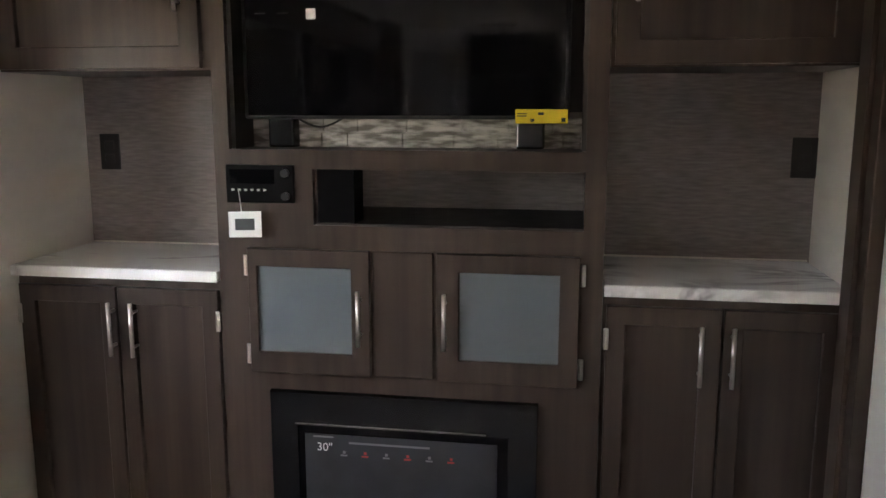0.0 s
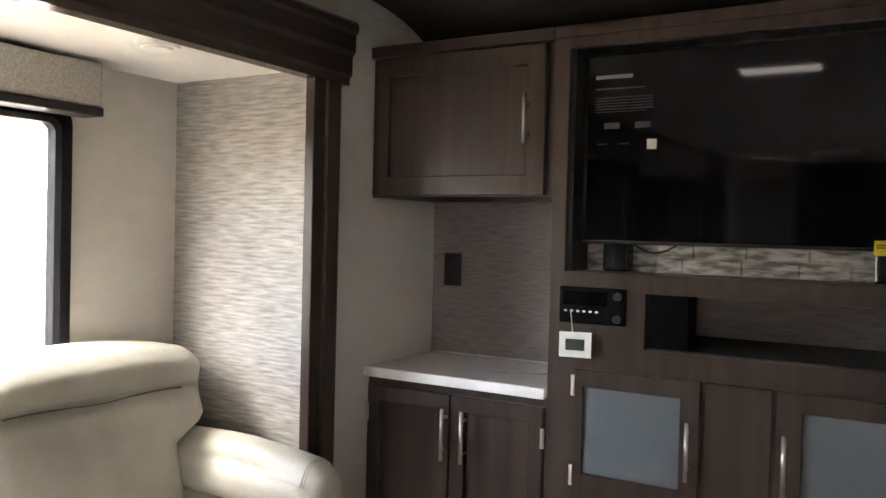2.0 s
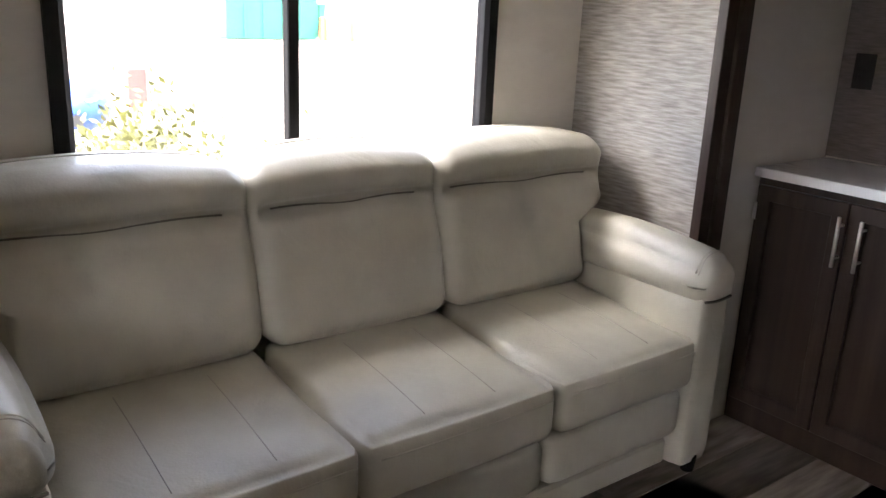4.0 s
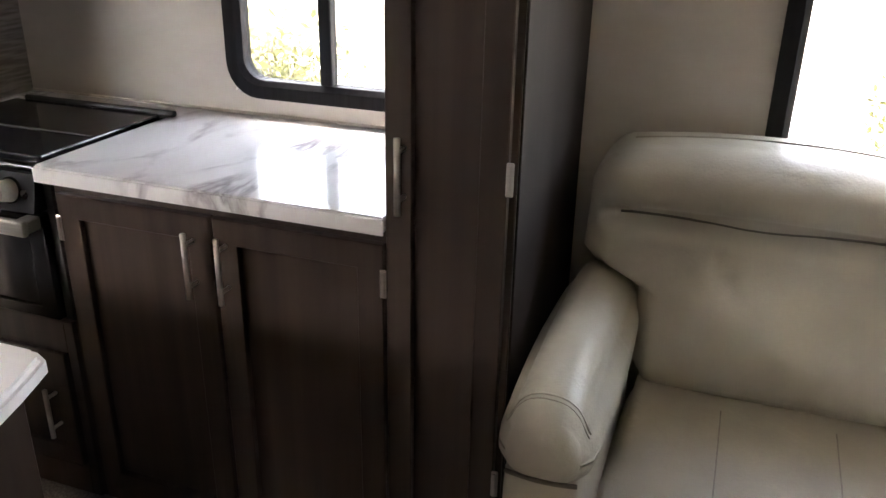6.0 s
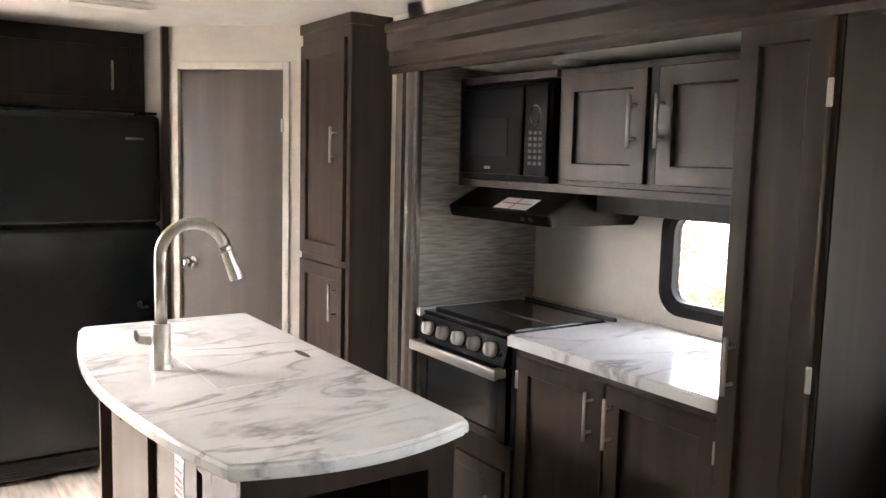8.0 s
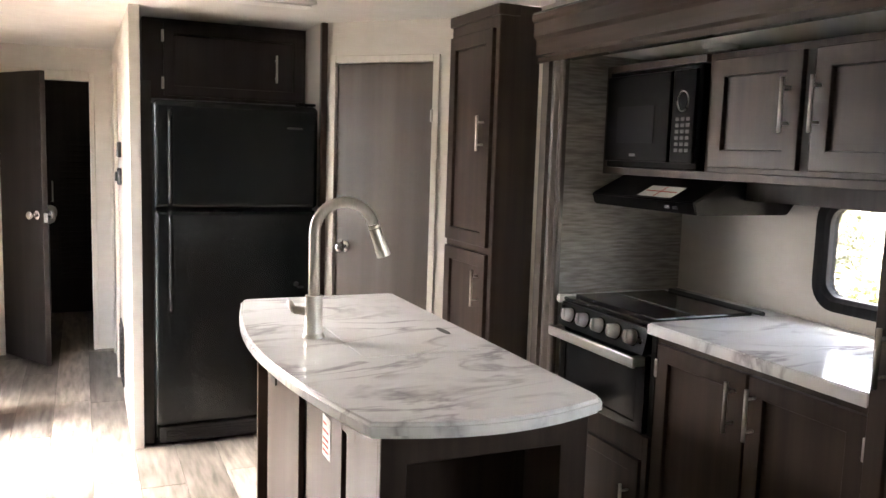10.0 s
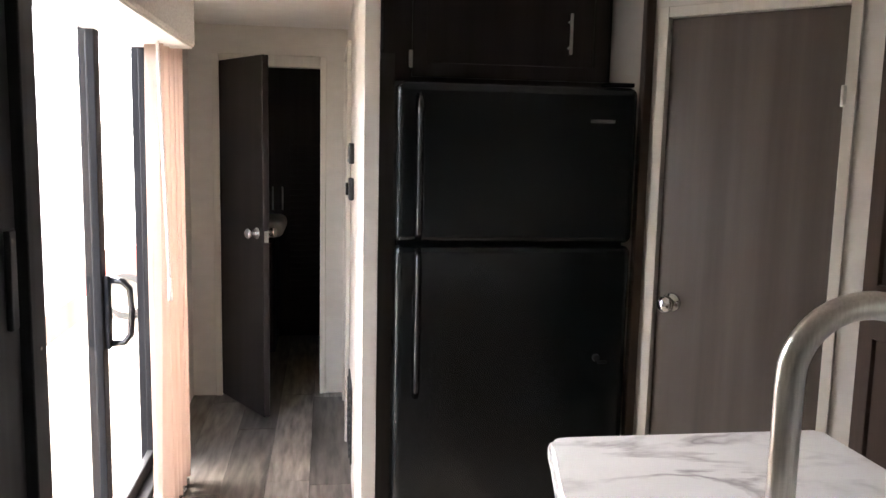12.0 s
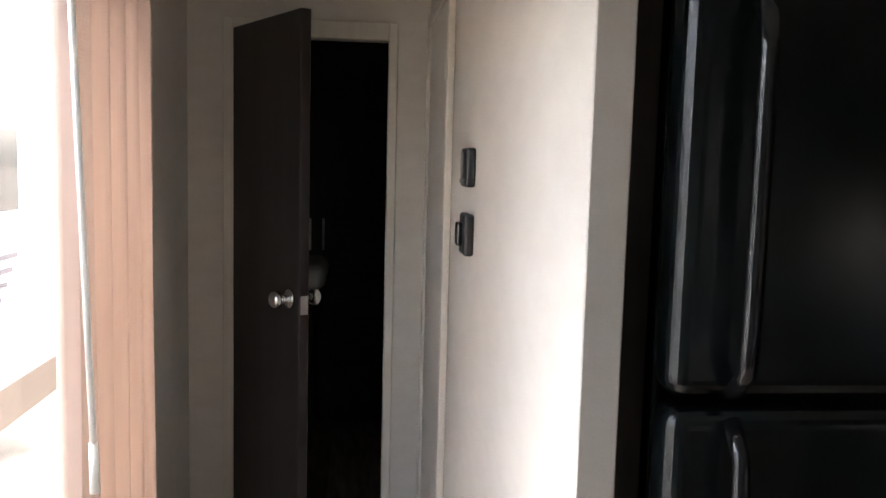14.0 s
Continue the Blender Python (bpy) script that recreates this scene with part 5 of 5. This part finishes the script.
for y0, y1, x0, nm in ((DY0 + 0.097, ym, 0.077, "sliding_leaf"), (ym - 0.02, DY1 - 0.05, 0.045, "fixed_leaf")):
    bm = B()
    z0, z1 = DZ0 + 0.036, DZ1 - 0.051
    for a0, a1, b0, b1 in ((y0, y0 + 0.05, z0, z1), (y1 - 0.06, y1, z0, z1), (y0 + 0.05, y1 - 0.05, z0, z0 + 0.06), (y0 + 0.05, y1 - 0.05, z1 - 0.05, z1)):
        wbox(bm, x0, x0 + 0.028, a0, a1, b0, b1, 0.003)
    leaf = part(nm, bm, FRAMEBLACK, pd)
    bm = B()
    wbox(bm, x0 + 0.012, x0 + 0.017, y0 + 0.046, y1 - 0.046, z0 + 0.056, z1 - 0.046, 0)
    part("pane", bm, GLASS_DOOR, leaf, "clear glass pane")
    if nm == "sliding_leaf":
        bm = B()
        wbox(bm, x0 + 0.03, x0 + 0.045, y1 - 0.045, y1 - 0.005, 0.79, 1.03, 0.004, 2)
        part("lock_plate", bm, FRAMEBLACK, leaf)
        bm = B()
        hy = y1 - 0.025
        sweep(bm, [(x0 + 0.045, hy, 0.805), (x0 + 0.085, hy, 0.81), (x0 + 0.105, hy, 0.835), (x0 + 0.11, hy, 0.91), (x0 + 0.105, hy, 0.985), (x0 + 0.085, hy, 1.01), (x0 + 0.045, hy, 1.015)], 0.011, 12)
        part("handle", bm, BLACK, leaf, "black pull handle", True)
bm = B()
wbox(bm, 0.151, 0.235, DY0, 6.75, 0.0, 0.03, 0.004, 2)
setting("trim_sill", bm, WOOD_H, "dark wood sill inside the patio door")

vb = thing("valance", (0.2, 5.7, 1.80), "oatmeal fabric-covered valance box over the patio door", "valance")
bm = B()
wbox(bm, XA + 0.002, 0.325, 4.95, 6.50, 1.80, 2.0, 0.012, 2)
part("box", bm, VALANCE, vb)
bm = B()
wbox(bm, XA + 0.012, 0.315, 4.96, 6.49, 1.795, 1.7995, 0.001)
part("lining_board", bm, WHITEPL, vb, "pale board under the valance")


def drape(bm, x0, x1, y0, y1, z0, z1, folds):
    n, k = folds * 8, 14
    rows = []
    for j in range(k + 1):
        z = z0 + (z1 - z0) * j / k
        flare = 1 + 0.10 * (1 - j / k)
        row = []
        for i in range(n + 1):
            t = i / n
            y = y0 + (y1 - y0) * t
            x = (x0 + x1) / 2 + (x1 - x0) / 2 * math.sin(t * folds * 2 * math.pi + 0.5 * math.sin(3 * t + 2 * j / k)) * flare
            row.append(bm.verts.new((x, y, z)))
        rows.append(row)
    for a, b in zip(rows, rows[1:]):
        for i in range(n):
            bm.faces.new((a[i], a[i + 1], b[i + 1], b[i]))
    bmesh.ops.solidify(bm, geom=bm.faces[:], thickness=0.003)
    return bm


bm = B()
drape(bm, 0.165, 0.245, 6.32, 6.775, 0.06, 1.82, 5)
solid("curtain", bm, CURTAIN, "peach curtain gathered at the patio door's edge", "curtain", smooth=True)
wand = B()
rod(wand, (0.262, 6.25, 0.98), (0.238, 6.25, 1.80), 0.0055, 8)
rod(wand, (0.264, 6.25, 0.90), (0.262, 6.25, 0.98), 0.0085, 10, 0.007)
solid("curtain_wand", wand, WHITEPL, "thin white curtain wand hanging beside the curtain", "wand", smooth=True)

# hallway door
hf = tagged(new("door_3"), "black-brown wooden hallway door standing open", "door", kind="structure")
hp = Vector((0.222, 7.985, 0))
hf.matrix_basis = Matrix.Translation(hp)
fe = Vector((0.478, 7.56, 0))
HF = Fr(hp, fe - hp)
hl = 0.515
bm = B()
box(bm, HF, 0, hl, 0.015, 1.885, -0.035, 0, 0.002)
leaf = part("leaf", bm, DARKDOOR, hf)
for s in (1, -1):
    g = HF if s == 1 else Fr(HF.p(hl, 0, -0.035), hp - fe)
    knob(leaf, g, hl - 0.06 if s == 1 else 0.06, 0.985, 0)
bm = B()
box(bm, HF, hl, hl + 0.002, 0.94, 1.0, -0.03, -0.005, 0)
part("latch_plate", bm, CHROME, leaf)
bm = B()
for x0, x1, z0, z1 in ((0.185, 0.222, 0, 1.925), (0.772, 0.805, 0, 1.925), (0.222, 0.772, 1.862, 1.925)):
    wbox(bm, x0, x1, 7.985, 8.06, z0, z1, 0.003)
part("casing", bm, TRIM, hf, "cream door casing")

# bedroom door in the hallway's side
bdF = Fr((0.922, 7.90, 0), (0, -1, 0))
sd = tagged(new("door_4"), "cream-cased side door standing slightly ajar", "door", kind="structure")
sd.matrix_basis = Matrix.Translation((0.922, 7.6, 0))
bm = B()
box(bm, bdF, 0.02, 0.06, 0, 1.93, 0.001, 0.022, 0.003)
box(bm, bdF, 0.66, 0.70, 0, 1.93, 0.001, 0.022, 0.003)
box(bm, bdF, 0.06, 0.66, 1.89, 1.93, 0.001, 0.022, 0.003)
part("casing", bm, TRIM, sd)
bm = B()
box(bm, bdF, 0.062, 0.658, 0.01, 1.888, 0.001, 0.012, 0.001)
part("leaf", bm, WALL, sd, "cream door leaf")
bm = B()
box(bm, bdF, 0.643, 0.658, 0.01, 1.888, 0.0122, 0.014, 0)
part("gap", bm, INSIDE, sd, "dark gap at the hinge side")
for b in (0.35, 1.68):
    hinge(sd, bdF, 0.652, b, 0.014)

HW = Fr((0.922, 6.84, 0), (0, -1, 0))
for b0, b1, nm, lb_, ct in ((1.375, 1.462, "thermostat", "small black thermostat on the cream hallway wall", "thermostat"), (1.222, 1.315, "control_panel", "small black slide control panel on the hallway wall", "control panel")):
    t = thing(nm, HW.p(0.02, b0, 0), lb_, ct)
    bm = B()
    box(bm, HW, -0.01, 0.085, b0, b1, 0.0, 0.022, 0.006, 2)
    part("case", bm, SATIN, t)
    bm = B()
    if nm == "thermostat":
        box(bm, HW, 0.0, 0.03, b0 + 0.03, b1 - 0.01, 0.022, 0.024, 0.001)
        for k in range(3):
            box(bm, HW, 0.005 + k * 0.022, 0.02 + k * 0.022, b0 + 0.008, b0 + 0.018, 0.022, 0.026, 0.001)
        part("display", bm, GREYINK, t)
    else:
        box(bm, HW, 0.01, 0.05, b0 + 0.02, b1 - 0.02, 0.022, 0.034, 0.004, 2)
        part("rocker", bm, BLACK, t)
vent = thing("floor_vent", (0.92, 6.9, 0.05), "dark return air grille low on the hallway wall", "vent")
VF = Fr((0.922, 7.10, 0), (0, -1, 0))
bm = B()
box(bm, VF, 0, 0.32, 0.05, 0.40, 0.0, 0.008, 0.003)
part("frame", bm, SATIN, vent)
for k in range(10):
    bm = B()
    box(bm, VF, 0.02, 0.30, 0.075 + k * 0.031, 0.09 + k * 0.031, 0.008, 0.014, 0.002)
    part("slat", bm, SATIN, vent)

# end room seen through the hallway doorway
vn = thing("vanity_cabinet", (0.3, 8.9, 0), "dark vanity cabinet with bar handles", "cabinet")
VN = Fr((0.06, 8.95, 0), (1, 0, 0))
bm = B()
box(bm, VN, 0.003, 0.40, 0, 0.80, -0.68, 0.0, 0.003)
part("body", bm, DARKDOOR, vn)
d = cabinet_door(vn, VN, 0.02, 0.38, 0.08, 0.76, 0.0, 0.05, wood=DARKDOOR)
handle(d, VN, 0.33, 0.52, 0.66, 0.018)
bm = B()
cushion(bm, VN, 0.06, 0.46, 0.80, 0.92, -0.5, 0.03, 0.05, 0.0, 8)
solid("sink_bowl", bm, WHITEPL, "white rounded sink bowl on the dark vanity", "sink", smooth=True)
lv = thing("louvered_cabinet", (0.7, 9.5, 0), "tall black-brown louvered cabinet", "cabinet")
LV = Fr((0.06, 9.42, 0), (1, 0, 0))
bm = B()
box(bm, LV, 0.003, 0.88, 0, Z - 0.004, -0.2, 0.0, 0.003)
part("body", bm, DARKDOOR, lv)
for k in range(26):
    bm = B()
    box(bm, LV, 0.48, 0.86, 0.30 + k * 0.045, 0.335 + k * 0.045, 0.0, 0.018, 0.003)
    part("slat", bm, DARKDOOR, lv)
for a in (0.36, 0.43):
    handle(lv, LV, a, 0.95, 1.12, 0.0)

# fire extinguisher by the patio door
ex, ey = 0.20, 5.19
fe_ = thing("fire_extinguisher", (ex, ey, 0.03), "small red and white fire extinguisher with a black strap", "fire extinguisher")
bm = B()
rod(bm, (ex, ey, 0.03), (ex, ey, 0.20), 0.042, 20)
part("bottle", bm, REDP, fe_)
bm = B()
rod(bm, (ex, ey, 0.20), (ex, ey, 0.25), 0.042, 20)
rod(bm, (ex, ey, 0.25), (ex, ey, 0.29), 0.042, 20, 0.016)
part("shoulder", bm, WHITEPL, fe_)
bm = B()
rod(bm, (ex, ey, 0.195), (ex, ey, 0.215), 0.0445, 20)
part("strap", bm, SATIN, fe_)
bm = B()
wbox(bm, ex - 0.022, ex + 0.022, ey - 0.03, ey + 0.03, 0.29, 0.36, 0.005, 2)
part("valve", bm, SATIN, fe_)
bm = B()
sweep(bm, [(ex + 0.03 + 0.015 * math.cos(k / 12 * 2 * math.pi), ey - 0.035, 0.33 + 0.017 * math.sin(k / 12 * 2 * math.pi)) for k in range(13)], 0.0028, 6)
part("pull_ring", bm, CHROME, fe_)
bm = B()
wbox(bm, 0.126, ex - 0.035, ey - 0.02, ey + 0.02, 0.03, 0.30, 0.003)
part("bracket", bm, SATIN, fe_)

# baseboard
bm = B()
wbox(bm, 0.918, 0.929, PY + 0.01, 6.75, 0, 0.045, 0.003)
setting("baseboard", bm, TRIM, "low cream baseboard")

# ---- outdoors ----
bm = B()
wbox(bm, -150, 150, -150, 150, -1.1, -1.0, 0)
setting("ground", bm, ASPHALT, "pale gravel yard")


def camper(x0, y0, lx, ly, label):
    c = thing("travel_trailer", (x0, y0, -1.0), label, "trailer", "parked trailers")
    bm = B()
    wbox(bm, x0 - lx / 2, x0 + lx / 2, y0 - ly / 2, y0 + ly / 2, -0.65, 2.15, 0.18, 4)
    part("body", bm, RVWHITE, c)
    side = x0 + lx / 2 + 0.004 if x0 < 0 else x0 - lx / 2 - 0.004
    bm = B()
    wbox(bm, side - 0.004, side + 0.004, y0 - ly / 2 + 0.3, y0 + ly / 2 - 0.3, -0.58, -0.28, 0)
    part("stripe", bm, BROWN, c, "tan lower stripe")
    for k in range(5):
        bm = B()
        wbox(bm, side - 0.004, side + 0.005, y0 + 1.2 + 0.1 * k, y0 + 2.6 + 0.1 * k, 0.25 + 0.1 * k, 0.29 + 0.1 * k, 0)
        part("swoosh", bm, RVGREY, c, "grey graphic bars")
    for k in (-0.32, 0.05, 0.3):
        bm = B()
        wbox(bm, side - 0.01, side + 0.01, y0 + k * ly - 0.4, y0 + k * ly + 0.4, 1.0, 1.6, 0.01)
        part("window", bm, GLASSBLACK, c)
    bm = B()
    wbox(bm, side - 0.01, side + 0.012, y0 + 2.2, y0 + 3.0, -0.22, 0.20, 0.03, 2)
    part("hatch", bm, RVWHITE, c)
    for k in (-0.5, 0.4):
        for s in (-1, 1):
            bm = B()
            rod(bm, (x0 + s * (lx / 2 - 0.3), y0 + k, -0.65), (x0 + s * (lx / 2 - 0.06), y0 + k, -0.65), 0.35, 24)
            part("wheel", bm, RUBBER, c)
    return c


camper(-3.12, 8.4, 2.5, 8.8, "white travel trailer with grey graphics and tan stripe")


def tree(x, y, h, seed, label, n=420, lean=(0.03, 0.02, 1), girth=0.035):
    rnd = random.Random(seed)
    t = thing("tree", (x, y, -1.0), label, "tree", "yard trees")
    bm = B()
    tips = []

    def grow(p, d, ln, r, depth):
        q = p + d * ln
        sweep(bm, [p, (p + q) / 2 + Vector((rnd.uniform(-1, 1), rnd.uniform(-1, 1), 0)) * ln * 0.06, q], [r, r * 0.85, r * 0.65], 6)
        tips.append((q, ln))
        if depth:
            for _ in range(3 if depth > 1 else 2):
                nd = (d + Vector((rnd.uniform(-1, 1), rnd.uniform(-1, 1), rnd.uniform(-0.2, 0.7)))).normalized()
                grow(p + d * ln * rnd.uniform(0.55, 1.0), nd, ln * rnd.uniform(0.55, 0.75), r * 0.55, depth - 1)

    grow(Vector((x, y, -1.01)), Vector(lean).normalized(), h * 0.36, girth * h / 2.4, 3)
    part("trunk", bm, BARK, t, smooth=True)
    bm = B()
    for _ in range(n * 5):
        q, ln = tips[rnd.randrange(len(tips))]
        c = q + Vector((rnd.gauss(0, 1), rnd.gauss(0, 1), rnd.gauss(0, 1))) * ln * 0.38
        if c.z < -0.85:
            continue
        u = Vector((rnd.uniform(-1, 1), rnd.uniform(-1, 1), rnd.uniform(-1, 1))).normalized()
        v = u.orthogonal().normalized()
        s = rnd.uniform(0.017, 0.038) * h / 2.6
        vs = [bm.verts.new(c + k) for k in (u * s, v * s * 0.5, -u * s, -v * s * 0.5)]
        bm.faces.new(vs)
    part("crown", bm, LEAF, t, "sparse yellow-green leaves")
    return t


tree(6.0, 3.75, 2.8, 1, "young yellow-green tree outside the window", 420)
tree(5.1, 5.25, 2.6, 2, "bushy yellow-green shrub outside the kitchen window", 1100)
tree(5.6, 1.05, 2.6, 3, "small sparse yellow-green tree in the yard", 520)
tree(7.0, 7.4, 3.4, 5, "bushy yellow-green tree behind the trailer", 900)

tree(8.2, 5.75, 5.4, 12, "leaning grey-brown tree with a thick bare trunk", 700, (0.0, -0.5, 1), 0.06)

pf = thing("picket_fence", (8.4, 1.0, -1.0), "low white picket fence along the yard", "fence")
bm = B()
wbox(bm, 8.385, 8.405, -0.045, 0.045, -1.0, 0.0, 0.004)
picket = bpy.data.meshes.new("picket")
bm.to_mesh(picket)
bm.free()
picket.materials.append(RVWHITE)
for k in range(80):
    ob = new("picket", picket)
    ob.parent = pf
    ob.matrix_parent_inverse = pf.matrix_basis.inverted()
    ob.location = (0, -4.5 + 0.14 * k, 0)
for z in (-0.75, -0.25):
    bm = B()
    wbox(bm, 8.406, 8.44, -4.6, 6.7, z, z + 0.08, 0.004)
    part("rail", bm, RVWHITE, pf)


def dumpster(x, y0, y1, h, label):
    d = thing("dumpster", (x + 1.2, (y0 + y1) / 2, -1.0), label, "dumpster", "yard dumpsters")
    bm = B()
    prism(bm, [(x + 0.1, y0 + 0.1, -0.95), (x + 2.3, y0 + 0.1, -0.95), (x + 2.4, y0 + 0.1, h), (x, y0 + 0.1, h)], (0, y1 - y0 - 0.2, 0))
    part("bin", bm, GREENP, d)
    bm = B()
    wbox(bm, x - 0.05, x + 2.45, y0, y1, h, h + 0.1, 0.01)
    part("rim", bm, GREENP, d)
    for k in range(1, 5):
        bm = B()
        yy = y0 + (y1 - y0) * k / 5
        wbox(bm, x - 0.06, x + 0.1, yy - 0.05, yy + 0.05, -0.9, h - 0.01, 0.005)
        part("rib", bm, GREENP, d)
    for y in (y0 + 0.5, y1 - 0.5):
        bm = B()
        wbox(bm, x + 0.3, x + 2.1, y - 0.1, y + 0.1, -1.0, -0.94, 0)
        part("skid", bm, RUBBER, d)


dumpster(46.5, -21.9, -16.0, 1.35, "large pale green steel dumpster across the yard")
dumpster(49.6, -24.2, -21.7, 1.0, "dark green steel dumpster across the yard")
for x, y, r in ((45.9, -21.9, 0.26), (45.4, -23.6, 0.16)):
    c = thing("traffic_barrel", (x, y, -1.0), "orange plastic marker barrel beside the dumpster", "barrel", "orange barrels")
    bm = B()
    rod(bm, (x, y, -1.0), (x, y, 0.35), r, 16, r * 0.8)
    part("drum", bm, ORANGE, c)
tank = thing("water_tank", (9.5, 0.92, -1.0), "round blue plastic tank in the yard", "tank")
bm = B()
bmesh.ops.create_uvsphere(bm, u_segments=24, v_segments=14, radius=0.37, matrix=Matrix.Translation((9.5, 0.92, 0.30)) @ Matrix.Diagonal((1, 1, 0.72, 1)))
part("shell", bm, BLUEP, tank, smooth=True)
bm = B()
wbox(bm, 9.35, 9.65, 0.77, 1.07, -1.0, 0.10, 0.03)
part("stand", bm, RVWHITE, tank)
bm = B()
rod(bm, (9.10, 0.97, 0.20), (9.30, 0.97, 0.20), 0.06, 18)
part("port", bm, SATIN, tank, "dark round port")
sg = thing("sign_board", (11.0, -0.17, -1.0), "small red sign board on a grey post in the yard", "sign")
bm = B()
wbox(bm, 10.98, 11.02, -0.29, -0.06, 0.06, 0.52, 0.01)
part("board", bm, REDP, sg)
bm = B()
rod(bm, (11.04, -0.17, -1.0), (11.04, -0.17, 0.45), 0.02, 8)
part("post", bm, RVGREY, sg)

car = thing("car", (-0.6, 15.4, -1.0), "red car parked behind the trailer, its paint paled as by glare", "car")
bm = B()
prism(bm, [(-2.45, 14.65, -0.78), (1.6, 14.65, -0.78), (1.6, 14.65, -0.15), (1.1, 14.65, 0.0), (0.4, 14.65, 0.45), (-0.9, 14.65, 0.45), (-1.5, 14.65, 0.02), (-2.38, 14.65, -0.12)], (0, 1.6, 0))
bmesh.ops.bevel(bm, geom=bm.edges[:], offset=0.07, segments=2, affect="EDGES")
part("body", bm, CARRED, car)
bm = B()
prism(bm, [(-1.25, 14.63, 0.05), (0.8, 14.63, 0.05), (0.35, 14.63, 0.38), (-0.82, 14.63, 0.38)], (0, 1.64, 0))
part("window", bm, GLASSBLACK, car)
for x in (-1.85, 1.0):
    for y in (14.68, 16.2):
        bm = B()
        rod(bm, (x, y - 0.1, -0.68), (x, y + 0.1, -0.68), 0.30, 20)
        w = part("wheel", bm, RUBBER, car)
        bm = B()
        rod(bm, (x, y - 0.106, -0.68), (x, y + 0.106, -0.68), 0.23, 16)
        part("rim", bm, CHROME, w)

# added dark block: shade in the open gap left of the refrigerator
bm = B()
wbox(bm, 0.9705, 1.0205, 5.93, 6.55, 0, 1.75, 0)
setting("trim_fridge", bm, INSIDE, "dark block standing for the shaded gap between the fridge and the partition")

# ---- floor planks ----
def plank_mesh(name, w, ln):
    bm = B()
    wbox(bm, 0.001, w - 0.001, 0.001, ln - 0.001, -0.0035, 0.0, 0.001)
    me = bpy.data.meshes.new(name)
    bm.to_mesh(me)
    bm.free()
    me.materials.append(PLANK)
    return me


floor_ob = bpy.data.objects["floor"]
rnd = random.Random(11)
PW, PL = 0.185, 1.22
full = plank_mesh("plank", PW, PL)
x = 0.0
while x < 2.36:
    y = -rnd.uniform(0, PL) + 0.0
    while y < 9.64:
        ob = new("plank", full)
        ob.parent = floor_ob
        ob.location = (x, max(y, -0.05), 0.0)
        y += PL
    x += PW
